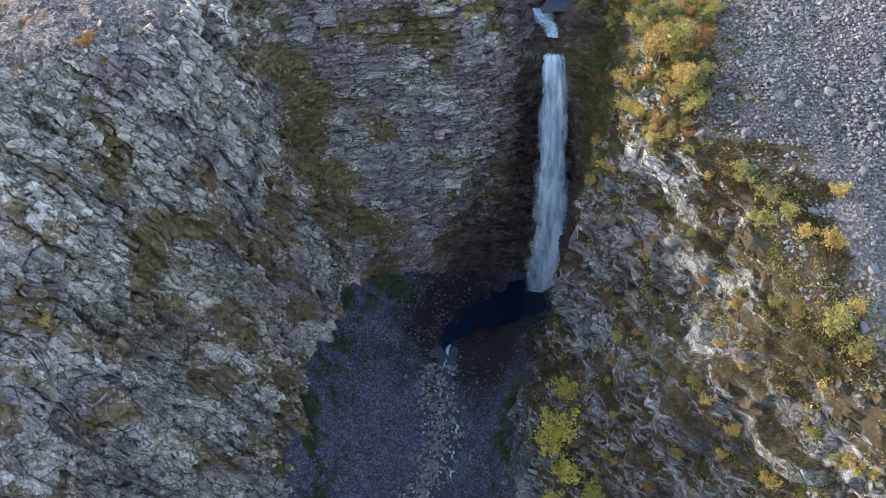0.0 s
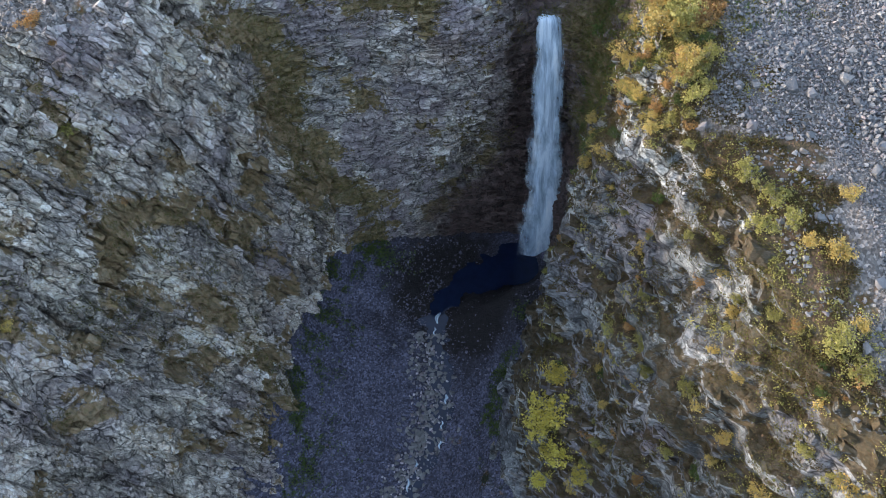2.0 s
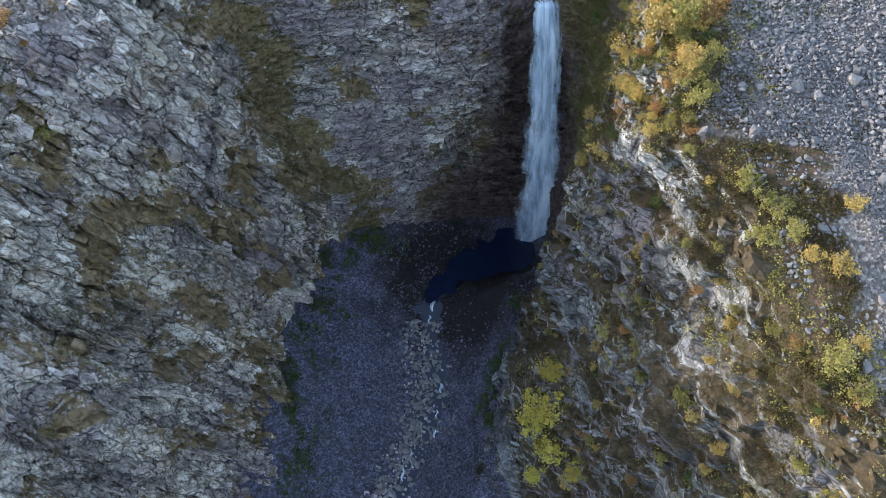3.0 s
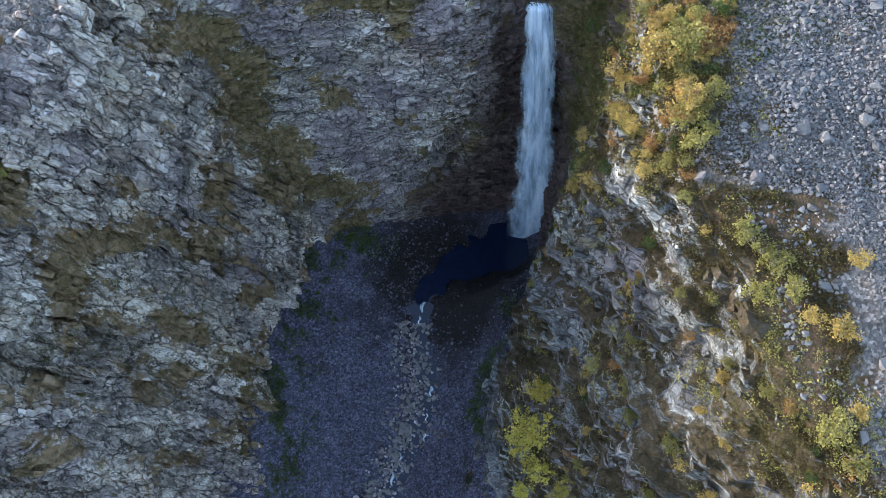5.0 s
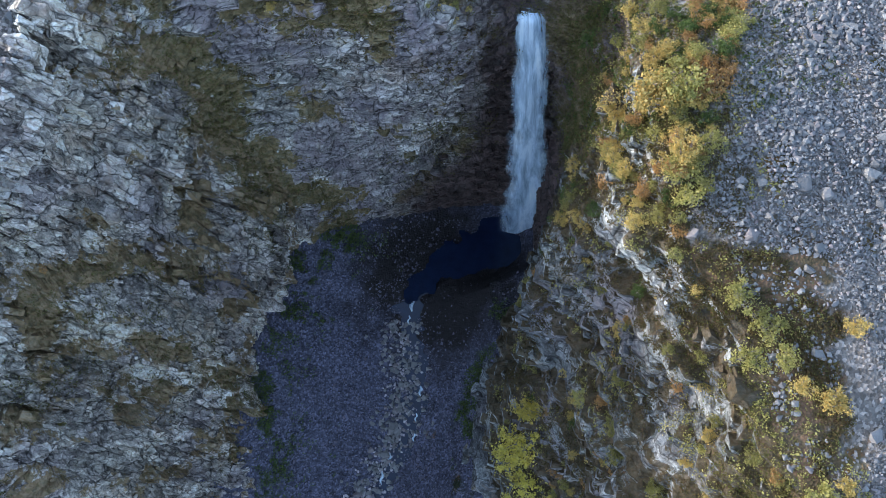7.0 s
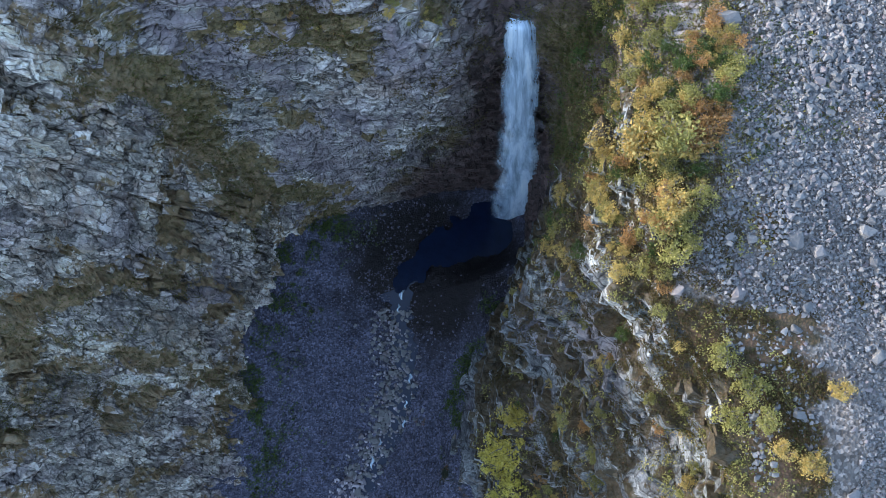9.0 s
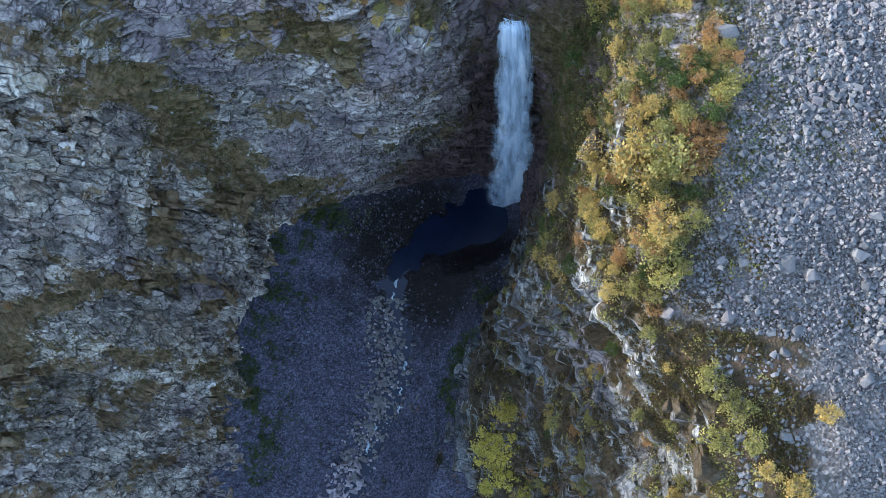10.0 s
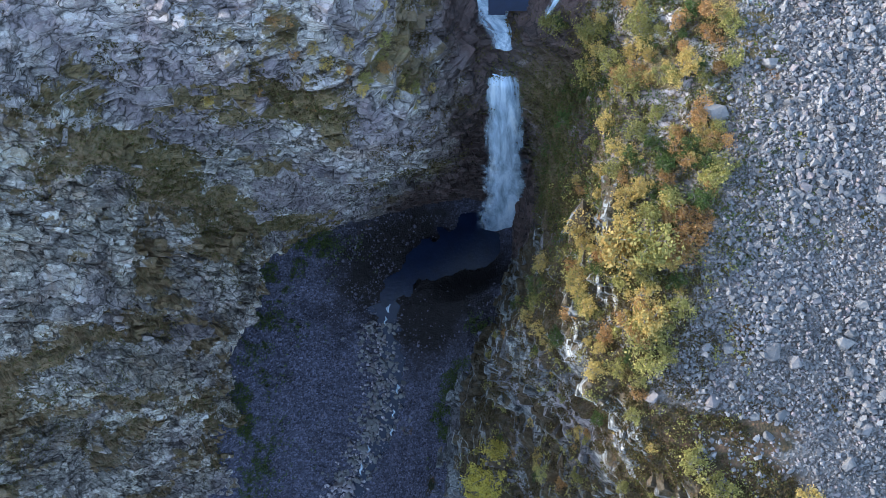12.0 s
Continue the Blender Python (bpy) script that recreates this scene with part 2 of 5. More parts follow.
def leaf_material(name, colours):
    n = Nodes(name, 0.6)
    last = len(colours) - 1
    base = n.ramp(n.island(), [(i / last, c) for i, c in enumerate(colours)])
    tone = n.ramp(n.each(), [(0.0, 0.36), (0.5, 0.5), (1.0, 0.64)])
    base = n.mix(0.8, base, tone, "OVERLAY")
    n.shader.inputs["Transmission Weight"].default_value = 0.0
    see = n.tree.nodes.new("ShaderNodeBsdfTranslucent")
    n.link(base, see.inputs["Color"])
    both = n.tree.nodes.new("ShaderNodeMixShader")
    both.inputs[0].default_value = 0.35
    n.link(n.shader.outputs[0], both.inputs[1])
    n.link(see.outputs[0], both.inputs[2])
    n.link(both.outputs[0], n.tree.nodes["Material Output"].inputs["Surface"])
    return n.colour(base)


def water_material(name, colour, roughness):
    n = Nodes(name, roughness)
    n.shader.inputs["Specular IOR Level"].default_value = 0.28
    n.bump(n.noise(1.6, 5, 0.6), 0.35, 0.12)
    return n.colour(n.ramp(n.noise(0.5, 4), [(0.3, tuple(c * 0.6 for c in colour)), (0.7, colour)]))


def foam_material(name, thin, across=2.6, along=0.12, soft=0.35):
    """White water: streaks along the fall, thinning out to nothing at the ragged edges."""
    n = Nodes(name, 0.6)
    uv = n.tree.nodes.new("ShaderNodeUVMap").outputs[0]
    u, v, _ = n.parts(uv)
    streak = n.noise(1.0, 6, 0.65, n.stretch((across, along, 1.0), source=uv), 0.4)
    ragged = n.maths("MULTIPLY", n.maths("SUBTRACT", n.noise(1.0, 4, 0.6, n.stretch((1.3, 0.16, 1.0), source=uv)), 0.5), 0.9)
    rim = n.maths("MULTIPLY", n.maths("SUBTRACT", n.maths("ADD", n.maths("ABSOLUTE", u), ragged), 0.35), 1.55, True)
    dense = n.maths("SUBTRACT", n.maths("MULTIPLY", streak, 1.2), n.maths("ADD", n.maths("MULTIPLY", rim, 0.95), thin))
    n.link(n.ramp(dense, [(0.0, 0.0), (soft, 1.0)]), n.shader.inputs["Alpha"])
    n.bump(streak, 0.15, 0.3)
    return n.colour(n.ramp(streak, [(0.25, (0.30, 0.42, 0.58)), (0.5, (0.50, 0.62, 0.76)), (0.75, (0.84, 0.90, 0.95))]))


M_LEFT = rock_material("rock_grey_dipping", 0.042, DIPPING, 1.5, 0.05, pale=(1.06, 0.985, 0.88), beds=0.4, flat=0.03, dark=(1.6, 1.35, 1.35))
M_BACK = rock_material("rock_grey_bedded", 0.045, BEDDED, 2.4, 0.02, wet=True, pale=(1.0, 0.965, 0.90), beds=0.6, flat=0.04, dark=(1.4, 1.25, 1.0))
M_RIGHT = rock_material("rock_overgrown", 0.055, LEDGED, 1.4, -0.10, pale=(0.47, 0.50, 0.515), beds=0.4, flat=0.30, dark=(0.55, 0.45, 0.37))
# the gorge's blue sky-lit shade is mixed into the gravel's own colour
M_FLOOR = ground_material("gorge_gravel_blue_shade", (0.082, 0.082, 0.118), (0.022, 0.026, 0.012), 0.0, 0.09, True)
M_SCREE = ground_material("scree_grit", (0.19, 0.170, 0.158), (0.085, 0.07, 0.025), 0.05, 0.10, earthy=True)
M_STONE = stone_material("scree_stone", (0.10, 0.099, 0.105), (0.235, 0.231, 0.235), (0.20, 0.168, 0.175))
M_BOULDER = stone_material("boulder_stone", (0.115, 0.113, 0.117), (0.19, 0.186, 0.187), (0.17, 0.145, 0.15), "object")
# floor stones carry the same blue shade tint in their colour
M_FLOORSTONE = stone_material("gorge_stone_blue_shade", (0.030, 0.030, 0.044), (0.150, 0.146, 0.196), (0.095, 0.078, 0.095))
M_FLOORBLOCK = stone_material("gorge_boulder", (0.12, 0.108, 0.124), (0.36, 0.33, 0.355), (0.22, 0.18, 0.20), "object")
M_BROOKSTONE = stone_material("brook_stone", (0.14, 0.128, 0.146), (0.44, 0.405, 0.435), (0.28, 0.23, 0.25))
M_FAR = ground_material("upland_heath", (0.15, 0.145, 0.14), (0.085, 0.07, 0.03), 0.10, 0.03)
M_GOLD = leaf_material("leaves_gold", [(0.42, 0.29, 0.08), (0.58, 0.41, 0.12), (0.48, 0.39, 0.14), (0.34, 0.30, 0.11)])
M_LEMON = leaf_material("leaves_lemon", [(0.52, 0.43, 0.07), (0.66, 0.56, 0.11), (0.58, 0.50, 0.14), (0.42, 0.38, 0.09)])
M_OLIVE = leaf_material("leaves_olive", [(0.19, 0.19, 0.055), (0.29, 0.27, 0.08), (0.38, 0.34, 0.11), (0.23, 0.22, 0.08)])
M_RUST = leaf_material("leaves_rust", [(0.36, 0.18, 0.07), (0.44, 0.26, 0.09), (0.30, 0.17, 0.08), (0.38, 0.28, 0.11)])
M_HEATH = leaf_material("leaves_heath", [(0.07, 0.055, 0.025), (0.11, 0.08, 0.03), (0.09, 0.09, 0.03), (0.15, 0.09, 0.05)])
M_MOSS = leaf_material("leaves_moss", [(0.07, 0.075, 0.018), (0.11, 0.10, 0.03), (0.14, 0.11, 0.045), (0.10, 0.12, 0.02)])
M_GREEN = leaf_material("leaves_green", [(0.06, 0.10, 0.025), (0.09, 0.13, 0.035), (0.05, 0.075, 0.02), (0.12, 0.14, 0.04)])
bark = Nodes("birch_bark", 0.8)
M_BARK = bark.colour(bark.ramp(bark.noise(6.0), [(0.35, (0.10, 0.08, 0.07)), (0.6, (0.30, 0.27, 0.24))]))
M_POOL = water_material("dark_water", (0.010, 0.017, 0.045), 0.10)
M_FALL = foam_material("falling_water", -0.02, 3.0, 0.10, 0.7)
M_VEIL = foam_material("water_veil", 0.26, 4.5, 0.10, 1.0)
M_FOAM = foam_material("foam", 0.08, 3.0, 0.9, 0.8)


# ---- noise on arrays ----
def lattice(i, j, k, seed):
    """Random numbers 0 to 1 on whole-number places."""
    h = (i.astype(np.int64) * 374761393 + j.astype(np.int64) * 668265263 + k.astype(np.int64) * 2147483647 + seed * 1274126177) & 0xFFFFFFFF
    h = ((h ^ (h >> 13)) * 1274126177) & 0xFFFFFFFF
    h = ((h ^ (h >> 16)) * 2246822519) & 0xFFFFFFFF
    return ((h ^ (h >> 15)) & 0xFFFFFF) / float(0x1000000)


def soft_noise(p, seed):
    """Smooth noise, -1 to 1, at the places p (n, 3)."""
    i = np.floor(p)
    f = p - i
    f = f * f * (3 - 2 * f)
    total = np.zeros(len(p))
    for a in (0, 1):
        for b in (0, 1):
            for c in (0, 1):
                w = (f[:, 0] if a else 1 - f[:, 0]) * (f[:, 1] if b else 1 - f[:, 1]) * (f[:, 2] if c else 1 - f[:, 2])
                total += w * lattice(i[:, 0] + a, i[:, 1] + b, i[:, 2] + c, seed)
    return total * 2 - 1


def layered(p, seed, octaves=4, gain=0.5):
    total, size = np.zeros(len(p)), 1.0
    for o in range(octaves):
        total += size * soft_noise(p * 2.0 ** o, seed + o)
        size *= gain
    return total


def broken(p, seed, tilt=0.6, groove=0.0):
    """Broken rock: each cell of a jittered lattice stands out by its own amount and leans its own way."""
    home = np.floor(p)
    best, second = np.full(len(p), 1e9), np.full(len(p), 1e9)
    out = np.zeros(len(p))
    for a in (-1, 0, 1):
        for b in (-1, 0, 1):
            for c in (-1, 0, 1):
                i, j, k = home[:, 0] + a, home[:, 1] + b, home[:, 2] + c
                dx = p[:, 0] - i - 0.15 - 0.7 * lattice(i, j, k, seed)
                dy = p[:, 1] - j - 0.15 - 0.7 * lattice(i, j, k, seed + 1)
                dz = p[:, 2] - k - 0.15 - 0.7 * lattice(i, j, k, seed + 2)
                d = dx * dx + dy * dy + dz * dz
                own = lattice(i, j, k, seed + 3)
                value = 2 * own - 1 + tilt * ((own * 7.3 % 1 - 0.5) * dx + (own * 13.7 % 1 - 0.5) * dy + (own * 29.1 % 1 - 0.5) * dz) * 2
                near = d < best
                second = np.where(near, best, np.minimum(second, d))
                best[near] = d[near]
                out[near] = value[near]
    return out - groove * np.exp(-((np.sqrt(second) - np.sqrt(best)) / 0.09) ** 2)


def bedded_blocks(u, w, thick, long, seed):
    """Courses of natural beds split into blocks: u runs along the wall, w up through the beds."""
    k = np.floor(w / thick)
    zero = np.zeros_like(k)
    v = u / long + lattice(k, zero, zero, seed) * 5
    j = np.floor(v)
    joint = np.minimum(np.minimum(v - j, 1 - v + j) * long, np.minimum(w / thick - k, 1 - w / thick + k) * thick)
    course = lattice(k, zero + 3, zero, seed + 1) * 2 - 1
    return 0.6 * course + 0.7 * (lattice(k, j, zero, seed + 2) * 2 - 1) - 0.9 * np.exp(-(joint / 0.16) ** 2)


def turned(p, turn):
    return p @ np.array(Euler([radians(a) for a in turn]).to_matrix()).T


# ---- meshes ----
def grid_mesh(name, points, material, smooth=False, keep=None):
    """A mesh from a grid of points (rows, columns, 3); keep says which quads are made."""
    rows, columns = points.shape[:2]
    index = np.arange(rows * columns).reshape(rows, columns)
    quads = np.stack([index[:-1, :-1], index[:-1, 1:], index[1:, 1:], index[1:, :-1]], -1)
    quads = quads.reshape(-1, 4) if keep is None else quads[keep]
    used, back = np.unique(quads, return_inverse=True)
    return mesh_of(name, points.reshape(-1, 3)[used], back.reshape(-1, 4), material, smooth)


def mesh_of(name, points, faces, material, smooth=False):
    """A mesh from arrays of places and faces that all have as many corners."""
    me = bpy.data.meshes.new(name)
    count, corners = faces.shape
    me.vertices.add(len(points))
    me.vertices.foreach_set("co", np.asarray(points, np.float32).ravel())
    me.loops.add(count * corners)
    me.loops.foreach_set("vertex_index", faces.astype(np.int32).ravel())
    me.polygons.add(count)
    me.polygons.foreach_set("loop_start", np.arange(0, count * corners, corners, dtype=np.int32))
    me.polygons.foreach_set("use_smooth", np.full(count, smooth))
    me.update(calc_edges=True)
    me.materials.append(material)
    return me


def part(name, me, parent, label="", place=None):
    """One mesh object under a thing or a part."""
    ob = new(name, me)
    ob.parent = parent
    if place is not None:
        ob.matrix_basis = place
    return tagged(ob, label)


def spline(knots, count_or_at):
    """A smooth curve through knots (n, ...), at places 0 to n - 1."""
    knots = np.asarray(knots, float)
    at = np.asarray(count_or_at, float)
    i = np.clip(np.floor(at).astype(int), 0, len(knots) - 2)
    f = (at - i).reshape(-1, *([1] * (knots.ndim - 1)))
    ends = np.concatenate([[2 * knots[0] - knots[1]], knots, [2 * knots[-1] - knots[-2]]])
    a, b, c, d = ends[i], ends[i + 1], ends[i + 2], ends[i + 3]
    tension = 0.5
    return b + f * tension * (c - a) + f * f * tension * (2 * a - 5 * b + 4 * c - d) + f ** 3 * tension * (3 * b - a - 3 * c + d)


# ---- the gorge: lines along its walls, from the near left end round by the fall to the near right end ----
FOOT = [(-30, 36, -17), (-27, 57, -9), (-25, 68, -2), (-26, 79, 3), (-23, 90, 5), (-21, 98.5, 6.5), (-14.5, 104.5, 6.5), (-8, 107.5, 7), (2, 111, 3), (11, 114, 0),
        (18, 115, -1), (24, 112, -1), (25, 104, -1), (21, 93, -1), (16, 83, 0), (13, 74, -4), (12, 65, -5), (14, 54, -10), (17, 42, -15), (20, 24, -24)]
LOW = [(-42, 38, 2), (-38, 58, 10), (-33, 70, 14), (-28, 80, 20), (-23, 92, 25), (-20, 98, 28), (-15, 103.5, 28), (-8.5, 105.8, 27), (3, 110.5, 20), (12, 113.5, 18),
       (18, 115.5, 18), (24.5, 113, 18), (25.5, 104, 18), (23, 93, 18), (19.3, 83, 16), (17, 75, 10), (16, 65.5, 9), (20, 55, 3), (24, 43, 0), (28, 24, -8)]
MIDDLE = [(-52, 40, 22), (-44, 59, 33), (-39, 72, 30), (-33, 82.5, 36.8), (-26, 92, 40), (-24, 98.5, 42), (-18, 105, 44), (-9, 106.7, 43), (2, 107.7, 41), (11.4, 111.5, 37),
          (18, 115.5, 36), (25, 112.5, 36), (26.5, 104, 36), (24.5, 93.5, 37), (22, 83, 37.5), (22, 76, 24), (25, 64.5, 21), (27, 56.8, 16), (32, 44, 18), (36, 25, 10)]
HIGH = [(-60, 44, 42), (-50, 64, 45), (-45, 74, 46), (-41, 82.5, 54), (-31, 90.5, 56), (-28, 99, 55), (-21, 106, 57), (-8, 107.3, 58), (2.5, 106.8, 58.5), (10, 109.5, 55),
        (18.2, 115, 53), (25.5, 112, 52), (27.5, 103.5, 50), (26, 93.5, 56), (25.5, 83, 53), (27.3, 75.7, 42), (29.5, 66, 41), (31, 56, 36), (38, 45, 36), (44, 26, 30)]
RIM = [(-70, 50, 58), (-58, 70, 60), (-53, 78, 64), (-44, 86, 67), (-35, 90, 68), (-34, 98.5, 68.5), (-25, 109, 69), (-8, 111.5, 71), (2.5, 112.5, 67.5), (11, 115.5, 59.5),
       (19, 118, 55.5), (28, 114.5, 60), (29, 104.5, 62), (29, 93, 65), (31, 84, 66), (32, 75, 59.5), (36, 66, 57), (39, 55, 53), (46, 42, 48.5), (53, 25, 44)]
INLAND = [(-85, 56, 66), (-75, 76, 70), (-70, 86, 73), (-50, 91, 74), (-42, 94, 74.5), (-40, 104, 76), (-32, 118, 77), (-10, 122, 77), (0, 124, 76), (10, 124, 66),
          (20, 126, 60), (32, 121, 69), (35, 106, 70), (36, 93, 71), (39, 84, 69.5), (38, 75, 65.5), (44, 66, 62.5), (46, 54, 59), (55, 42, 55), (63, 25, 50)]


def upland(x, y):
    """The height of the high ground on both sides."""
    return 70 + 0.37 * (np.clip(y, -40, 100) - 85) + 0.12 * np.maximum(0, np.minimum(y, 260) - 100) - 0.03 * np.abs(x - 40).clip(0, 200)


def lengthened(line, near_left, near_right):
    """The same line, carried on down the valley past its two near ends."""
    return [near_left, *line, near_right]


LINES = [lengthened(line, (-34 - 8 * i, -70, -58 + 18 * i), (24 + 9 * i, -70, -58 + 18 * i)) for i, line in enumerate((FOOT, LOW, MIDDLE, HIGH, RIM, INLAND))]
root = [(x, y, z - 8) for x, y, z in LINES[0]]
outer = []
for x, y, z in LINES[5]:
    way = Vector((x - 0, y - 78, 0)).normalized()
    px, py = x + way.x * 55, y + way.y * 55
    outer.append((px, py, float(upland(px, py)) - (12 * math.exp(-((px - 25) / 18) ** 2) if py > 130 else 0)))
RAILS = np.array([root, *LINES, outer], float)
LENGTHS = np.array([0] + [np.linalg.norm(b - a) for a, b in zip(RAILS[4][:-1], RAILS[4][1:])])
STEP = 0.22
STATIONS = len(FOOT) - 1
along = np.concatenate([np.linspace(i - 1, i, max(2, int(n / (STEP if 0 < i <= STATIONS else 1.5))), endpoint=False) for i, n in enumerate(LENGTHS[1:])] + [[STATIONS + 1]])
rise = np.concatenate([np.linspace(0, 1, 12, endpoint=False)] + [np.linspace(i, i + 1, n, endpoint=False) for i, n in ((1, 90), (2, 90), (3, 86), (4, 70), (5, 54))] + [np.linspace(6, 7, 80)])
across = spline(RAILS.transpose(1, 0, 2), along + 1)            # (columns, rails, 3)
sheet = spline(across.transpose(1, 0, 2), rise)             # (rows, columns, 3)


def unit_normals(grid):
    du, dv = np.gradient(grid, axis=1), np.gradient(grid, axis=0)
    n = np.cross(du, dv)
    n /= np.linalg.norm(n, axis=-1, keepdims=True) + 1e-9
    return n


# gullies and clefts (depth above 0) and ribs (below 0): places along each, its half width and its depth
CREASES = [
    ([(-50, 82, 64), (-44, 79, 49), (-37, 80.5, 40), (-30, 79, 24), (-25, 76, 8)], 1.4, 0.9),
    ([(-33, 101, 68), (-28.5, 101.5, 58), (-25, 102, 48), (-20.5, 102, 34), (-16, 102, 20), (-13, 101, 8)], 1.6, 1.6),
    ([(-9.5, 108, 56), (-9, 106.5, 46), (-8.5, 106, 34)], 0.9, 1.4),
    ([(9, 112, 30), (5, 112, 18), (-2, 109, 12)], 3.0, 2.0),
    ([(16.5, 83, 4), (19.5, 78, 14), (22, 74, 24), (25, 70, 34)], 1.2, 1.2),
    ([(33, 77, 62), (30, 73, 50), (28, 69, 38), (25, 66, 24)], 1.3, 1.1),
    ([(38, 66, 59), (34, 62, 47), (31, 59, 36), (27, 57, 20)], 1.3, 1.2),
    ([(43, 54, 56), (37, 51, 42), (32, 49, 26)], 1.4, 1.2),
]
# bosses (above 0) and hollows (below 0) of the walls: place, reach and height
BOSSES = [
    (-55, 56, 41, 12, 3.2), (-55, 56, 41, 7, 3.0), (-54, 70, 56, 7, 3.4), (-53, 61, 45, 4, 3.1), (-46, 54, 21, 12, 2.0), (-46, 66, 41, 7, -0.7), (-48, 65, 44, 4, -2.3),
    (-38, 71, 25, 4, -1.9), (-41, 73, 35, 7, -1.7), (-43, 67, 36, 4, -1.3), (-33, 80, 32, 4, 2.1), (-36, 83, 45, 4, 1.1), (-25, 98, 43, 7, -2.1), (-25, 98, 43, 12, -1.5),
    (-32, 91, 61, 4, -1.6), (-42, 88, 69, 4, 1.5), (-44, 80, 53, 4, -1.2), (-48, 73, 50, 4, 1.7),
]
BOSSES += [
    (8, 110, 58, 12, 1.1), (-10, 107, 51, 4, -1.4), (-24, 107, 65, 4, -1.4), (-18, 104, 40, 4, -1.4), (-13, 105, 35, 4, 1.3), (-15, 107, 60, 4, 1.0),
]
BOSSES += [
    (25, 81, 49, 12, 1.5), (32, 57, 41, 7, 1.6), (35, 70, 62, 4, -1.1), (32, 50, 27, 7, -1.5), (48, 40, 49, 7, 1.5), (33, 65, 50, 4, -1.7), (21, 83, 28, 4, 1.2), (31, 79, 62, 4, 1.3), (21, 64, 15, 7, 1.2),
    (24, 76, 30, 4, -1.2), (38, 67, 62, 4, -1.3), (19, 81, 18, 4, -1.0), (28, 82, 59, 4, 1.0), (27, 68, 33, 4, 1.1), (31, 63, 43, 7, 0.8),
]


def creased(p):
    """How far each place is drawn into the wall by gullies and pushed out by ribs."""
    total = np.zeros(len(p))
    wander = np.stack([layered(p / 7.0, 301 + k, 2) for k in range(3)], -1) * 1.6
    moved = p + wander
    for line, width, depth in CREASES:
        line = np.array(line, float)
        least = np.full(len(p), 1e9)
        for a, b in zip(line[:-1], line[1:]):
            ab = b - a
            f = np.clip(((moved - a) @ ab) / (ab @ ab), 0, 1)
            least = np.minimum(least, np.linalg.norm(moved - a - f[:, None] * ab, axis=1))
        total -= depth * np.exp(-(least / width) ** 2)
    for x, y, z, reach, height in BOSSES:
        total += height * np.exp(-((p - (x, y, z)) ** 2).sum(1) / reach ** 2)
    return total


# where moss, brown grass and heath cling to the walls in bands (last number above 0) and where the rock stays bare (below 0): places along each, half width, strength
GROWN = [
    ([(-48.3, 84.1, 67), (-44.3, 79, 55), (-41.5, 75, 50), (-41.5, 75, 42.5)], 2.0, 1.0),
    ([(-26.5, 107.4, 64.5), (-22.7, 103, 48), (-22.9, 102.3, 37), (-20.7, 98, 30), (-19, 95, 22.7)], 2.6, 1.0),
    ([(-39, 76.8, 41.7), (-36, 78, 36.6), (-33.6, 77.4, 26), (-29.6, 75.2, 19.4), (-26.5, 74.6, 6.3)], 2.0, 0.9),
    ([(-26.6, 70.8, 8.6), (-25.5, 69, 0), (-28.8, 64, 1)], 3.0, 0.9),
    ([(-45.3, 67.8, 40.4), (-40.6, 71.6, 30.3), (-36.2, 72.3, 21.8)], 2.2, 0.6),
    ([(-48, 51, 37.2), (-47, 53.4, 36.4)], 1.5, 1.0),
    ([(-50.2, 67, 50.8), (-52.8, 60.5, 49.2)], 1.8, 0.6),
    ([(-39, 80, 46.7), (-32.5, 84, 40), (-29.2, 85.8, 29)], 1.7, 0.8),
]
GROWN += [
    ([(6.9, 108.7, 38.7), (11, 113.3, 26.6), (5.4, 113, 19.2), (0.7, 109.8, 26)], 2.4, 0.8),
    ([(-9.4, 108.8, 65.7), (-2.2, 107.9, 64.3), (9, 112.5, 60.8)], 1.4, 0.8),
    ([(-32.3, 100.8, 63), (-25.9, 104.2, 58.8)], 2.6, 0.9),
    ([(-11.9, 108.4, 62.3), (-7, 107.4, 61.6), (-1, 107.5, 62)], 1.4, 0.9),
    ([(-23, 103, 49), (-20, 103, 34.6), (-15.9, 102.8, 27.8), (-11.4, 106.2, 9.5)], 2.4, 0.9),
    ([(26, 113, 54), (27, 107, 52), (26.5, 101, 50), (26.5, 106, 40)], 5.5, 1.0),
    ([(36.3, 69.7, 60.5), (35.3, 66.3, 55.8), (37.3, 62.9, 60.2)], 2.8, 1.0),
    ([(32.8, 59.7, 50), (35.9, 57.7, 52.6), (39.5, 53.2, 54)], 2.4, 1.0),
    ([(38, 62, 58), (40, 57, 56), (43, 51, 55)], 3.0, 1.0),
    ([(40, 51, 50.4), (41.3, 45.6, 49), (39.4, 44.5, 39)], 2.4, 1.0),
]
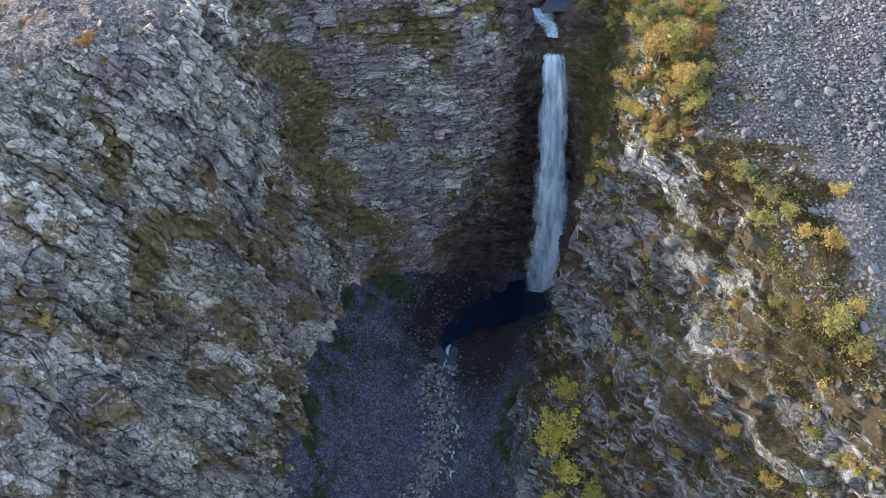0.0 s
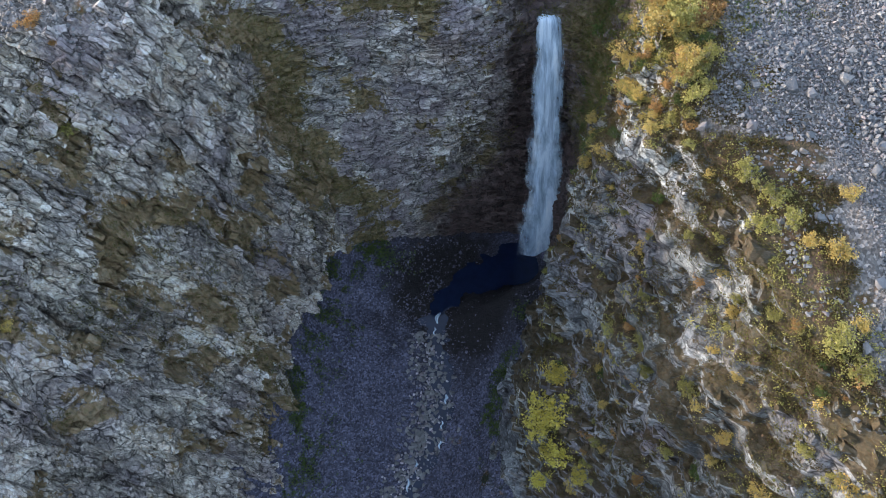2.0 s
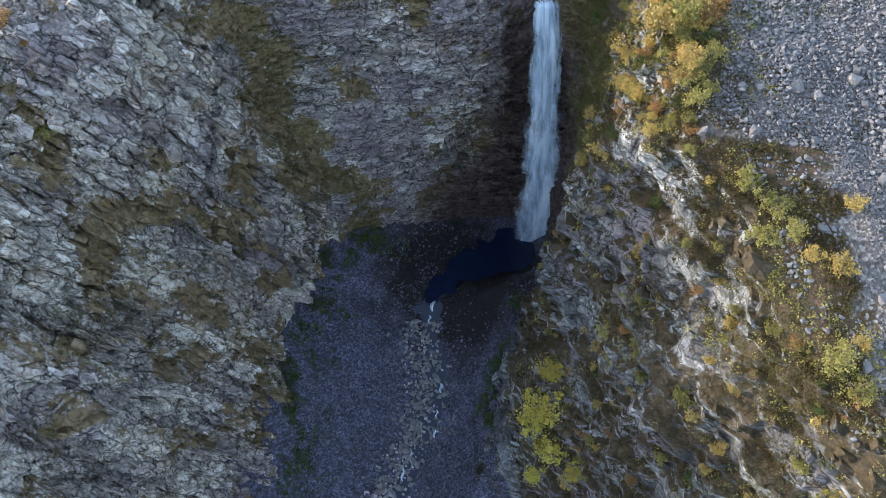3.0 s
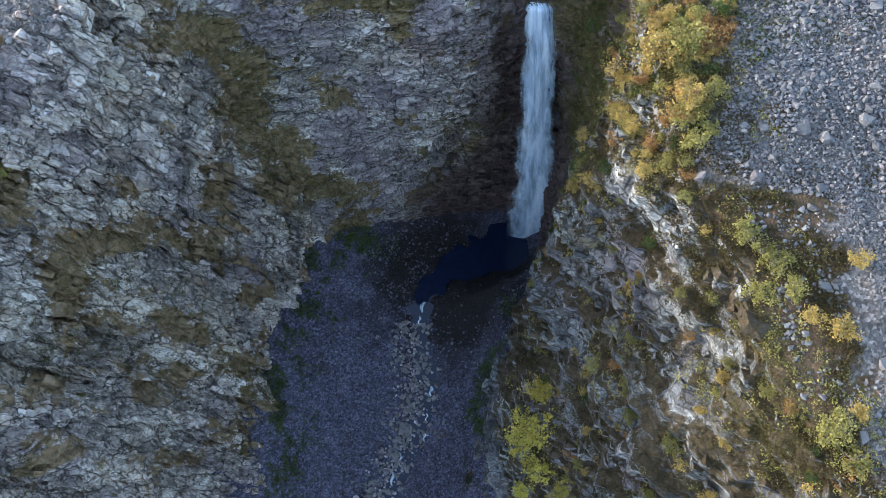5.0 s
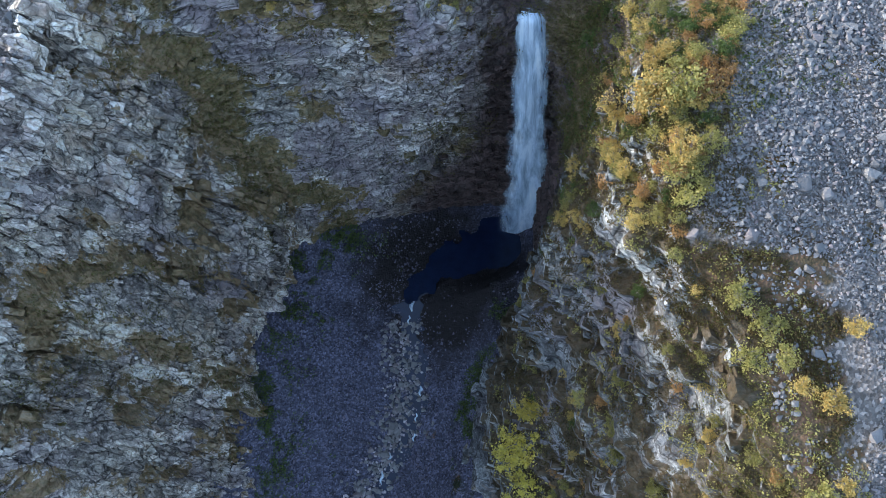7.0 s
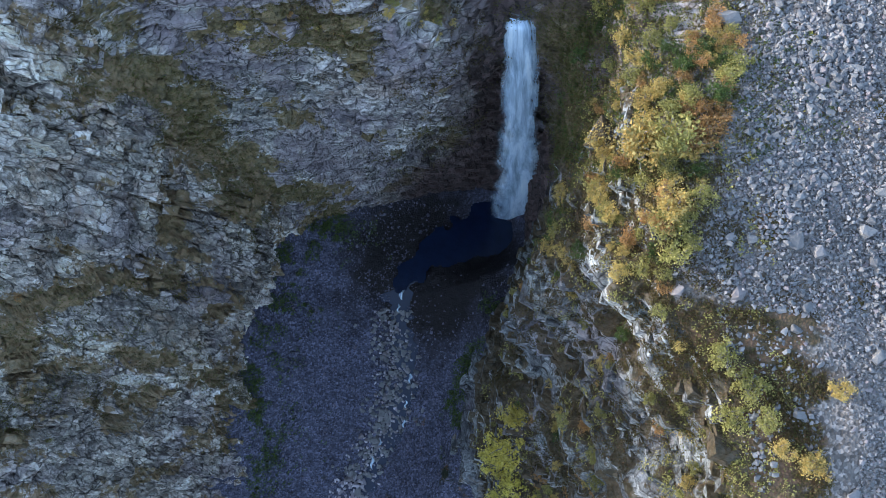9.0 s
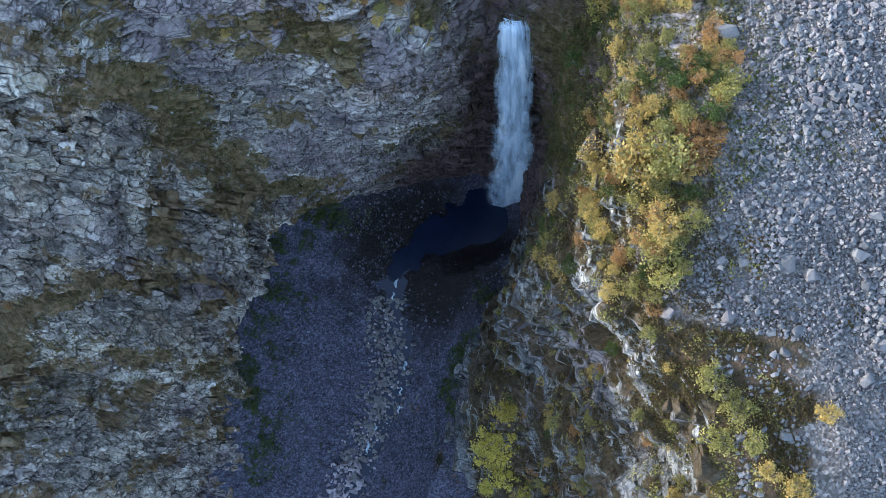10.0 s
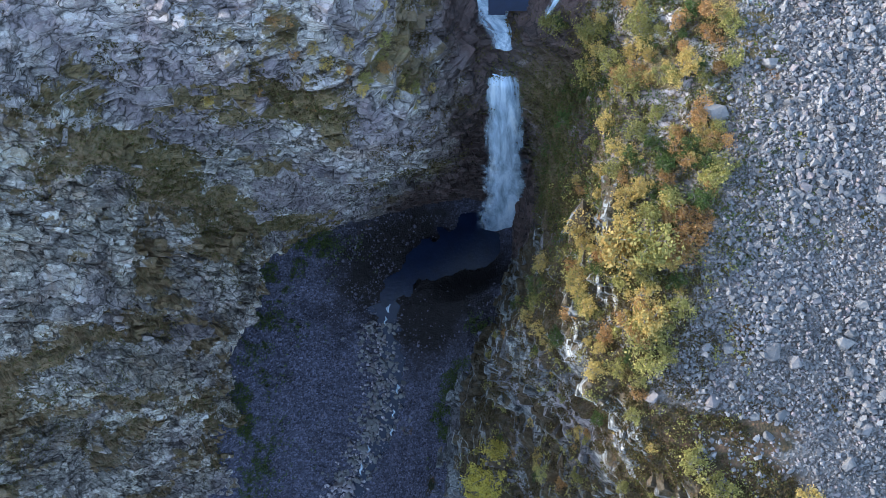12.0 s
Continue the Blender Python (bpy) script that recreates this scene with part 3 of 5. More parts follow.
GROWN += [
    ([(-32.7, 90, 60), (-31, 88, 50), (-28, 85, 36)], 3.4, -0.8),
    ([(-34.3, 81, 38.8), (-31, 79, 28), (-28.8, 77.6, 20.8)], 1.8, -0.8),
    ([(-6, 107, 52), (-3, 108, 40), (2, 108, 50)], 5.0, -0.7),
    ([(30.3, 68, 50), (30.5, 68, 56), (32.3, 70.8, 60.5)], 2.2, -0.9),
    ([(33.3, 58.5, 47), (34, 54.3, 45.5)], 2.2, -0.9),
    ([(40, 48, 47.6), (42.8, 43, 51), (41, 45, 43.6)], 1.8, -0.9),
    ([(14.5, 82, 2), (13.5, 74, 0), (13, 66, 0), (15.5, 56, -4)], 5.0, -0.8),
    ([(20.4, 78.3, 27.8), (22, 78.3, 36.2), (23.6, 79.4, 45)], 4.0, -0.8),
]


def growth_at(p):
    """How thickly plants cover each place of the walls, against the rest."""
    total = np.zeros(len(p))
    moved = p + np.stack([layered(p / 4.0, 311 + k, 3) for k in range(3)], -1) * 1.7
    for line, width, strength in GROWN:
        line = np.array(line, float)
        near = np.where((np.abs(moved - line.mean(0)).max(1) < 26))[0]
        least = np.full(len(near), 1e9)
        for a, b in zip(line[:-1], line[1:]):
            ab = b - a
            f = np.clip(((moved[near] - a) @ ab) / (ab @ ab), 0, 1)
            least = np.minimum(least, np.linalg.norm(moved[near] - a - f[:, None] * ab, axis=1))
        total[near] += strength * np.exp(-(least / width) ** 2)
    return np.clip(total, -1, 1.2)


def with_growth(me):
    """The mesh, with the growth at each of its places stored on it."""
    co = np.zeros(len(me.vertices) * 3, np.float32)
    me.vertices.foreach_get("co", co)
    me.attributes.new("growth", "FLOAT", "POINT").data.foreach_set("value", growth_at(co.reshape(-1, 3).astype(float)).astype(np.float32))
    return me


def slabs(u, v, w, thick, long, seed, lip):
    """Overlapping slabs: w runs through the beds, u and v along them. Each slab stands out most at its lip (near 0: its lower face, near 1: its upper) and is cut by cross joints."""
    w = w + thick * 0.45 * soft_noise(np.stack([u, v, w], -1) / (3.5 * thick), seed + 9)
    k = np.floor(w / thick)
    f = w / thick - k
    zero = np.zeros_like(k)
    cut = long * (0.6 + 0.8 * lattice(k, zero, zero, seed))
    a, b = np.floor(u / cut + 3 * lattice(k, zero + 1, zero, seed)), np.floor(v / cut + 3 * lattice(k, zero + 2, zero, seed))
    own = lattice(k, a, b, seed + 3)
    ramp = np.where(lip < 0.5, 1 - f, f)
    groove = np.exp(-(np.minimum(f, 1 - f) * thick / 0.14) ** 2)
    return (0.35 + 0.9 * own) * ramp ** 1.3 + 0.55 * (lattice(k, zero, zero + 5, seed) + own) - 0.75 - 0.35 * groove


def roughened(grid, column, row):
    """Breaks the smooth walls into beds, blocks and gullies."""
    shape = grid.shape[:2]
    p = grid.reshape(-1, 3)
    n = unit_normals(grid).reshape(-1, 3)
    s = np.broadcast_to(column[None, :], shape).ravel()
    r = np.broadcast_to(row[:, None], shape).ravel()
    left = np.clip((6.0 - s) / 1.2, 0, 1)
    right = np.clip((s - 12.0) / 1.2, 0, 1)
    back = 1 - left - right
    wall = np.clip((5.9 - r) / 0.9, 0, 1) * np.where((r > 4.6) & (s > 10.6), np.clip(1.5 - 1.4 * np.abs(n[:, 2]), 0.12, 1), 1) * np.clip((r - 0.6) / 1.0, 0, 1)
    swell = layered(p / 16.0, 5, 3)
    stray = np.stack([layered(p / 5.0, 331 + k, 3) for k in range(3)], -1)
    amount = swell * 0.35 + layered(p / 0.8, 71, 2) * 0.08 + creased(p) - 0.7 * left - 0.3 * right
    mid = np.zeros(len(p))
    for share, turn, bent, lip, cell, (big_by, mid_by, small_by), (slab_by, plate_by, sheet_by), course_by in (
            (left, DIPPING, 0.9, 0.0, 1.35, (0.75, 0.40, 0.14), (2.3, 0.85, 0.15), 0.0),
            (back, BEDDED, 0.25, 1.0, 2.0, (0.30, 0.16, 0.08), (0.6, 0.2, 0.0), 0.45),
            (right, LEDGED, 0.8, 1.0, 1.3, (0.9, 0.36, 0.12), (1.3, 0.4, 0.08), 0.0)):
        on = share > 0
        q = turned(p[on] + bent * stray[on], turn)
        u, v, w = q.T
        blocks = broken(q / np.array([3.4, 2.4, 2.4 / cell]), 23, 1.3, 0.6)
        own = big_by * broken(q / np.array([8.0, 5.6, 5.6 / cell]), 11, 1.2, 0.4) + mid_by * blocks + small_by * broken(q / np.array([1.5, 1.05, 1.05 / cell]), 37, 1.3, 0.6)
        own += slab_by * slabs(u, v, w, 6.5, 9.0, 101, lip) + plate_by * slabs(u, v, w, 2.7, 4.0, 111, lip)
        if sheet_by:
            own += sheet_by * slabs(u, v, w, 1.05, 2.0, 121, lip)
        if course_by:
            own += course_by * (bedded_blocks(u, w, 2.1, 4.5, 61) + 0.6 * bedded_blocks(u, w, 0.85, 2.2, 67))
        amount[on] += share[on] * own
        mid[on] += share[on] * blocks
    softened = amount.reshape(shape)
    for _ in range(2):
        wide = np.pad(softened, 1, mode="edge")
        mean = sum(wide[a:a + shape[0], b:b + shape[1]] for a in range(3) for b in range(3)) / 9
        softened = softened + (mean - softened) * right.reshape(shape)
    amount = softened.ravel()
    lip_calm = 1 - 0.85 * np.exp(-((p - (20, 117, 55)) ** 2).sum(1) / 30) - 0.7 * np.exp(-((p - (20.5, 124, 59)) ** 2).sum(1) / 30)
    amount *= np.clip(lip_calm, 0, 1)
    flat = np.clip(lip_calm, 0.1, 1) * (swell * 0.5 + mid * 0.25 * (1 - right) + layered(p / 3.0, 91, 3) * 0.22)
    out = p + n * (amount * wall + flat * (1 - wall))[:, None]
    return out.reshape(grid.shape)


sheet = roughened(sheet, along, rise)
edge = {"left": int(np.searchsorted(rise, 5.6)), "back": int(np.searchsorted(rise, 6.3)), "right": int(np.searchsorted(rise, 5.75))}
cuts = [int(np.searchsorted(along, s)) for s in (-1, 5.6, 12.2, STATIONS + 1)]
last = len(rise) - 1


def piece(name, r0, r1, side, material, label, category):
    c0, c1 = {"left": cuts[:2], "back": cuts[1:3], "right": cuts[2:]}[side]
    return tagged(new(name, with_growth(grid_mesh(name, sheet[r0:r1 + 1, c0:c1 + 1], material))), label, category, kind="structure")


cliff_left = piece("cliff_wall_left", 0, edge["left"], "left", M_LEFT, "grey fractured sandstone cliff with mossy ledges", "cliff")
cliff_back = piece("cliff_wall_back", 0, edge["back"], "back", M_BACK, "bedded grey sandstone cliff, wet and darkened with painted shade beside the waterfall", "cliff")
cliff_right = piece("cliff_wall_right", 0, edge["right"], "right", M_RIGHT, "craggy overgrown rock slope with autumn scrub on its ledges", "cliff")
upland_left = piece("ground_upland_left", edge["left"], last, "left", M_SCREE, "sunlit stony upland ground with dry heath", "ground")
upland_back = piece("ground_upland_back", edge["back"], last, "back", M_SCREE, "stony upland ground above the waterfall", "ground")
upland_right = piece("ground_upland_right", edge["right"], last, "right", M_SCREE, "grey gravel and heath ground under a field of scree", "ground")
sheet_points = sheet.reshape(-1, 3)
sheet_normals = unit_normals(sheet).reshape(-1, 3)
sheet_normals *= np.where((sheet_normals[:, 2] < 0) & (np.repeat(rise, len(along)) > 5.5), -1, 1)[:, None]

# ---- the gorge floor ----
def brook(y):
    """The brook's middle: x and height at y."""
    ys = [-75, 20, 50, 60, 70, 78, 85, 94, 97, 104, 114]
    return (np.interp(y, ys, [-30, -16, -9, -5, 0, 2, 1.5, 0.5, 3, 8, 20]), np.interp(y, ys, [-60, -27, -16.5, -13.2, -10.4, -7.9, -5.2, -2.2, -0.8, -0.4, -0.3]))


def floor_height(x, y):
    bx, bz = brook(y)
    d = x - bx
    side = np.where(d < 0, 0.017 * np.minimum(-d, 30) ** 2, 0.045 * np.minimum(d, 15) ** 2)
    pool = np.exp(-((np.hypot((x - 15) / 13, (y - 105) / 8)) ** 4))
    bed = (0.45 + 0.45 * np.clip((y - 92) / 3, 0, 1)) * np.exp(-(d / 2.8) ** 2) * np.clip((110 - y) / 4, 0, 1)
    return np.minimum(bz + side * (1 - pool) - 1.0 * pool - bed, 30)


fx, fy = np.meshgrid(np.arange(-46, 40, 0.36), np.concatenate([np.arange(-75, 40, 1.0), np.arange(40, 120, 0.33)]))
flat_points = np.stack([fx, fy, np.zeros_like(fx)], -1).reshape(-1, 3)
fz = floor_height(fx, fy) + (layered(flat_points / 4.0, 3, 3) * 0.3 + layered(flat_points / 0.9, 8, 2) * 0.14).reshape(fx.shape)
floor_ground = tagged(new("ground_gorge_floor", grid_mesh("ground_gorge_floor", np.stack([fx, fy, fz], -1), M_FLOOR)), "gravel floor of the shaded gorge, its blue-violet shade painted into the colour", "ground", kind="structure")

# pool and brook
wx, wy = np.meshgrid(np.arange(-8, 30, 0.3), np.arange(90, 117, 0.3))
spot = np.stack([wx, wy, np.zeros_like(wx)], -1).reshape(-1, 3)
reach = np.full(wx.shape, -9.0)
POOL = [(24, 108, 6.5), (18, 107, 5.5), (12, 104.5, 4.2), (7, 101.5, 3.2), (3.4, 98.4, 2.4), (1.8, 96, 1.6)]     # the water's middle line and its half width
for (ax, ay, aw), (cx, cy, cw) in zip(POOL[:-1], POOL[1:]):
    f = np.clip(((wx - ax) * (cx - ax) + (wy - ay) * (cy - ay)) / ((cx - ax) ** 2 + (cy - ay) ** 2), 0, 1)
    reach = np.maximum(reach, aw + f * (cw - aw) - np.hypot(wx - ax - f * (cx - ax), wy - ay - f * (cy - ay)))
shore = reach + 1.1 * layered(spot / 2.6, 15, 3).reshape(wx.shape) > 0
pool = tagged(new("water_pool", grid_mesh("water_pool", np.stack([wx, wy, np.full_like(wx, -0.5)], -1), M_POOL, True, shore[:-1, :-1] & shore[1:, 1:])), "still dark blue plunge pool under the waterfall", "water", kind="structure")

by = np.arange(-72, 97, 0.5)
bx, bz = brook(by)
wide = 2.6 + 1.3 * np.sin(by * 0.7) + 0.8 * np.sin(by * 1.9)
strip = np.stack([np.stack([bx + k * wide, by, bz - 0.12 + 0.05 * abs(k)], -1) for k in (-1, -0.5, 0, 0.5, 1)], 1)
brook_water = tagged(new("water_brook", grid_mesh("water_brook", strip, M_POOL, True)), "shallow dark brook running down between the stones", "water", kind="structure")

# far ground to the horizon
ring = []
for radius in (118, 200, 400, 900, 2600):
    ring.append([(math.sin(a) * radius, 78 + math.cos(a) * radius, float(upland(math.sin(a) * radius, 78 + math.cos(a) * radius)) - (2 if radius < 150 else 0) - 85 * math.exp(-((abs(a) - math.pi) / 0.22) ** 2)) for a in np.linspace(-math.pi, math.pi, 121)])
far = tagged(new("ground_far", grid_mesh("ground_far", np.array(ring), M_FAR, True)), "bare stony upland reaching the horizon", "ground", kind="structure")

# ---- the waterfall ----
def sheet_of_water(name, line, widths, bulge, columns, material):
    """A curtain of falling water along a line of places, with its half width at each."""
    at = np.linspace(0, len(line) - 1, 90)
    mid, width = spline(line, at), spline(np.array(widths)[:, None], at)[:, 0]
    grid, uv = [], []
    for k in np.linspace(-1, 1, columns):
        wob = soft_noise(np.stack([np.full(len(at), k * 3.0), mid[:, 2] * 0.12, np.zeros(len(at))], -1), 5) * 0.25
        grid.append(np.stack([mid[:, 0] + k * width, mid[:, 1] - bulge * (1 - k * k) + wob, mid[:, 2]], -1))
        uv.append(np.stack([np.full(len(at), k), mid[:, 2] + mid[:, 1] * 0.6], -1))
    me = grid_mesh(name, np.stack(grid, 1), material, True)
    uv = np.stack(uv, 1).reshape(-1, 2)
    corner = np.zeros(len(me.loops), np.int32)
    me.loops.foreach_get("vertex_index", corner)
    me.uv_layers.new(name="uv").data.foreach_set("uv", uv[corner].astype(np.float32).ravel())
    return me


fall = tagged(new("waterfall"), "tall white waterfall dropping into the dark pool", "waterfall")
JET = [(19.5, 116.4, 55.2), (19.7, 114.9, 54.3), (20.2, 113.6, 48.5), (20.8, 112.8, 40), (21.8, 111.9, 28), (23.0, 110.8, 13), (23.9, 109.6, -0.5)]
part("main_curtain", sheet_of_water("main_curtain", JET, [2.5, 2.9, 3.2, 3.6, 4.5, 5.8, 7.0], 0.8, 25, M_FALL), fall)
part("veil", sheet_of_water("veil", [(x - 0.4, y + 0.4, z) for x, y, z in JET], [2.6, 3.1, 3.5, 3.9, 5.2, 6.8, 8.4], 0.3, 25, M_VEIL), fall, "thin veil of spray behind the falling water")
part("side_strand", sheet_of_water("side_strand", [(22.1, 116.6, 54.6), (22.0, 115.2, 52.2), (21.8, 114.2, 47.5), (21.5, 113.4, 42)], [0.25, 0.4, 0.6, 0.6], 0.1, 9, M_VEIL), fall, "thin white strand of water")
part("side_strand", sheet_of_water("side_strand", [(23.2, 116.2, 54.4), (23.2, 114.8, 51.2), (22.8, 113.8, 47), (22.0, 113.0, 40)], [0.25, 0.45, 0.6, 0.6], 0.1, 9, M_VEIL), fall, "thin white strand of water")
# ---- looking up the ground's height ----
CELL = 0.5
raster = np.full((460, 420), -99.0)
gi = np.floor((sheet_points[:, 0] + 115) / CELL).astype(int)
gj = np.floor((sheet_points[:, 1] - 0) / CELL).astype(int)
fits = (gi >= 0) & (gi < 460) & (gj >= 0) & (gj < 420) & (np.repeat(rise, len(along)) > 4)
np.maximum.at(raster, (gi[fits], gj[fits]), sheet_points[fits][:, 2])
for _ in range(8):
    hole = raster < -90
    grown = np.max([np.roll(raster, shift, axis) for shift, axis in ((1, 0), (-1, 0), (1, 1), (-1, 1))], axis=0)
    raster[hole] = grown[hole]


def upland_height(x, y):
    return raster[np.clip(((x + 115) / CELL).astype(int), 0, 459), np.clip((y / CELL).astype(int), 0, 419)]


# white water and the river above the lip, lying on the ground
def on_ground(rows, lift=0.35):
    return [(x, y, float(upland_height(np.array([x]), np.array([y]))[0]) + lift) for x, y in rows]


part("upper_cascade", sheet_of_water("upper_cascade", on_ground([(17.2, 123.6), (18.2, 121.8), (19.4, 120.0), (19.6, 118.4)]), [3.0, 3.6, 3.0, 2.0], 0.2, 15, M_FOAM), fall, "small foaming cascade above the lip")
part("upper_cascade", sheet_of_water("upper_cascade", on_ground([(25.4, 121.6), (25.0, 120.8), (24.4, 120.0), (24.0, 119.2)]), [0.5, 0.8, 0.7, 0.4], 0.1, 9, M_FOAM), fall, "small white chute beside a dark rock")
part("upper_cascade", sheet_of_water("upper_cascade", on_ground([(21.5, 131.0), (21.8, 129.0), (22.0, 127.0), (22.2, 125.6)], 0.6), [1.8, 2.6, 2.8, 2.0], 0.2, 15, M_FOAM), fall, "white rapids upstream of the lip")
rx, ry = np.meshgrid(np.arange(14, 30, 0.5), np.arange(119, 150, 0.5))
edge_noise = layered(np.stack([rx, ry, 0 * rx], -1).reshape(-1, 3) / 2.0, 19, 2).reshape(rx.shape)
wet = (np.abs(rx - 21.5 + 0.05 * (ry - 122)) < 3.6 + 1.3 * edge_noise) & (ry + edge_noise > 121.6)
river_z = np.interp(ry, *np.array([(y, z) for _, y, z in on_ground([(21.5, float(y)) for y in range(118, 152, 3)], 0.3)]).T)
river = tagged(new("water_river", grid_mesh("water_river", np.stack([rx, ry, river_z], -1), M_POOL, True, wet[:-1, :-1])), "dark blue river flowing towards the waterfall's lip", "water", kind="structure")

thin_points, thin_normals = sheet[::3, ::3].reshape(-1, 3), sheet_normals.reshape(sheet.shape)[::3, ::3].reshape(-1, 3)


def nearest_ground(place):
    """The nearest place of the walls and uplands, with the way out of the ground there."""
    i = int(np.argmin(((thin_points - np.array(place)) ** 2).sum(1)))
    return Vector(thin_points[i]), Vector(thin_normals[i])


# ---- stones ----
def stone_shape(seed, squash=(1, 1, 0.7), points=15):
    """An angular stone about 1 across: places and triangles."""
    dice = random.Random(seed)
    bm = bmesh.new()
    for _ in range(points):
        v = Vector([dice.uniform(-1, 1) for _ in range(3)])
        v = v / max(abs(c) for c in v) * 0.34 + v.normalized() * 0.22
        bm.verts.new((v.x * squash[0], v.y * squash[1], v.z * squash[2]))
    hull = bmesh.ops.convex_hull(bm, input=bm.verts)
    bmesh.ops.delete(bm, geom=list({e for e in hull["geom_interior"] + hull["geom_unused"] if isinstance(e, bmesh.types.BMVert)}), context="VERTS")
    bmesh.ops.triangulate(bm, faces=bm.faces)
    bm.verts.index_update()
    out = np.array([v.co[:] for v in bm.verts]), np.array([[v.index for v in f.verts] for f in bm.faces])
    bm.free()
    return out


BOULDER_SHAPES = [stone_shape(200 + i, (1, 0.7 + 0.1 * (i % 3), 0.5 + 0.08 * (i % 4)), 16) for i in range(9)]
SHAPES = [stone_shape(100 + i, (1, 0.6 + 0.1 * (i % 5), 0.45 + 0.1 * (i % 4)), 11) for i in range(14)]


def any_turns(count, rng, lean=0.5):
    """Random turns, as matrices: any way round, leaning a little."""
    a, b, c = rng.uniform(0, 6.283, count), rng.normal(0, lean, count), rng.normal(0, lean, count)
    ca, sa, cb, sb, cc, sc = np.cos(a), np.sin(a), np.cos(b), np.sin(b), np.cos(c), np.sin(c)
    zero, one = np.zeros(count), np.ones(count)
    rz = np.stack([ca, -sa, zero, sa, ca, zero, zero, zero, one], -1).reshape(-1, 3, 3)
    rx = np.stack([one, zero, zero, zero, cb, -sb, zero, sb, cb], -1).reshape(-1, 3, 3)
    ry = np.stack([cc, zero, sc, zero, one, zero, -sc, zero, cc], -1).reshape(-1, 3, 3)
    return rz @ rx @ ry


def heap(name, places, sizes, material, seed, lean=0.5):
    """Many stones joined into one mesh."""
    rng = np.random.default_rng(seed)
    turns = any_turns(len(places), rng, lean)
    pick = rng.integers(0, len(SHAPES), len(places))
    points, faces, base = [], [], 0
    for k, (v, f) in enumerate(SHAPES):
        mine = np.where(pick == k)[0]
        p = np.einsum("nij,vj->nvi", turns[mine], v) * sizes[mine, None, None] + places[mine, None, :]
        points.append(p.reshape(-1, 3))
        faces.append((f[None] + base + (np.arange(len(mine)) * len(v))[:, None, None]).reshape(-1, 3))
        base += len(mine) * len(v)
    return mesh_of(name, np.concatenate(points), np.concatenate(faces), material)


STONE_MESHES = {}


def stone_mesh(kind, k, material):
    if (kind, k) not in STONE_MESHES:
        STONE_MESHES[kind, k] = mesh_of(kind, *SHAPES[k], material)
    return STONE_MESHES[kind, k]


def single_stones(name, places, sizes, parent, material, seed, lean=0.35):
    rng = np.random.default_rng(seed)
    turns = any_turns(len(places), rng, lean)
    for i in range(len(places)):
        m = Matrix.Translation(places[i]) @ Matrix([[float(c) for c in row] for row in turns[i]]).to_4x4() @ Matrix.Scale(float(sizes[i]), 4)
        part(name, stone_mesh(name, int(rng.integers(0, len(SHAPES))), material), parent, place=m)


def scree_edge(y):
    """Where the scree begins on the high ground, in x."""
    return np.interp(y, [30, 42, 50, 57, 64, 70, 74, 76.5, 78.5, 84, 90, 94, 98, 105, 115, 130], [60, 54, 51, 50, 49.3, 48.5, 46.5, 38, 33.5, 35.5, 37.5, 38.2, 39.5, 40.5, 42, 45])


rng = np.random.default_rng(4)
sx, sy = rng.uniform(32, 72, 110000), rng.uniform(36, 130, 110000)
clump = layered(np.stack([sx / 6, sy / 6, np.zeros_like(sx)], -1), 51, 3)
inside = (sx - scree_edge(sy) + clump * 1.6 > 0) & (sx < 62 + 0.25 * (sy - 34))
sx, sy, clump = sx[inside], sy[inside], clump[inside]
deep = np.clip((sx - scree_edge(sy)) / 7, 0, 1)
size = (0.17 + 0.09 * deep) * np.exp(rng.normal(0, 0.42, len(sx))) * (1 + 0.45 * np.clip(clump, -0.5, 1.0) * deep)
places = np.stack([sx, sy, upland_height(sx, sy) + size * rng.uniform(-0.05, 0.55, len(sx))], -1)
size = np.minimum(size, 0.8)
large = size > 0.6
order = np.where(large)[0][np.argsort(np.hypot(places[large][:, 0] - 42, places[large][:, 1] - 85))][:300]
rest = np.ones(len(sx), bool)
rest[order] = False
tagged(new("scree", heap("scree", places[rest], size[rest], M_STONE, 5)), "field of angular grey sandstone scree", "scree", kind="stuff")
single_stones("stone", places[order], size[order], upland_right, M_BOULDER, 6)

# stones on the left upland
lx, ly = rng.uniform(-80, -34, 5200), rng.uniform(60, 116, 5200)
stony = layered(np.stack([lx / 7, ly / 7, np.zeros_like(lx)], -1), 61, 3)
lz = upland_height(lx, ly)
inside = (lz > 66 + stony * 3) & (stony > -0.5)
lx, ly, lz = lx[inside], ly[inside], lz[inside]
lsize = 0.32 * np.exp(rng.normal(0, 0.45, len(lx)))
tagged(new("loose_stones", heap("loose_stones", np.stack([lx, ly, lz + lsize * 0.15], -1), lsize, M_STONE, 7)), "pale loose stones strewn over the sunlit rim", "stones", kind="stuff")

ex, ey = rng.uniform(35, 50, 2600), rng.uniform(44, 77, 2600)
inside = (ex > np.interp(ey, [44, 55, 66, 77], [46, 41, 39, 36])) & (layered(np.stack([ex / 4, ey / 4, np.zeros_like(ex)], -1), 141, 3) > -0.05)
ex, ey = ex[inside], ey[inside]
esize = 0.27 * np.exp(rng.normal(0, 0.45, len(ex)))
tagged(new("loose_stones", heap("loose_stones", np.stack([ex, ey, upland_height(ex, ey) + esize * 0.15], -1), esize, M_STONE, 8)), "grey loose stones between heath patches above the cliff edge", "stones", kind="stuff")

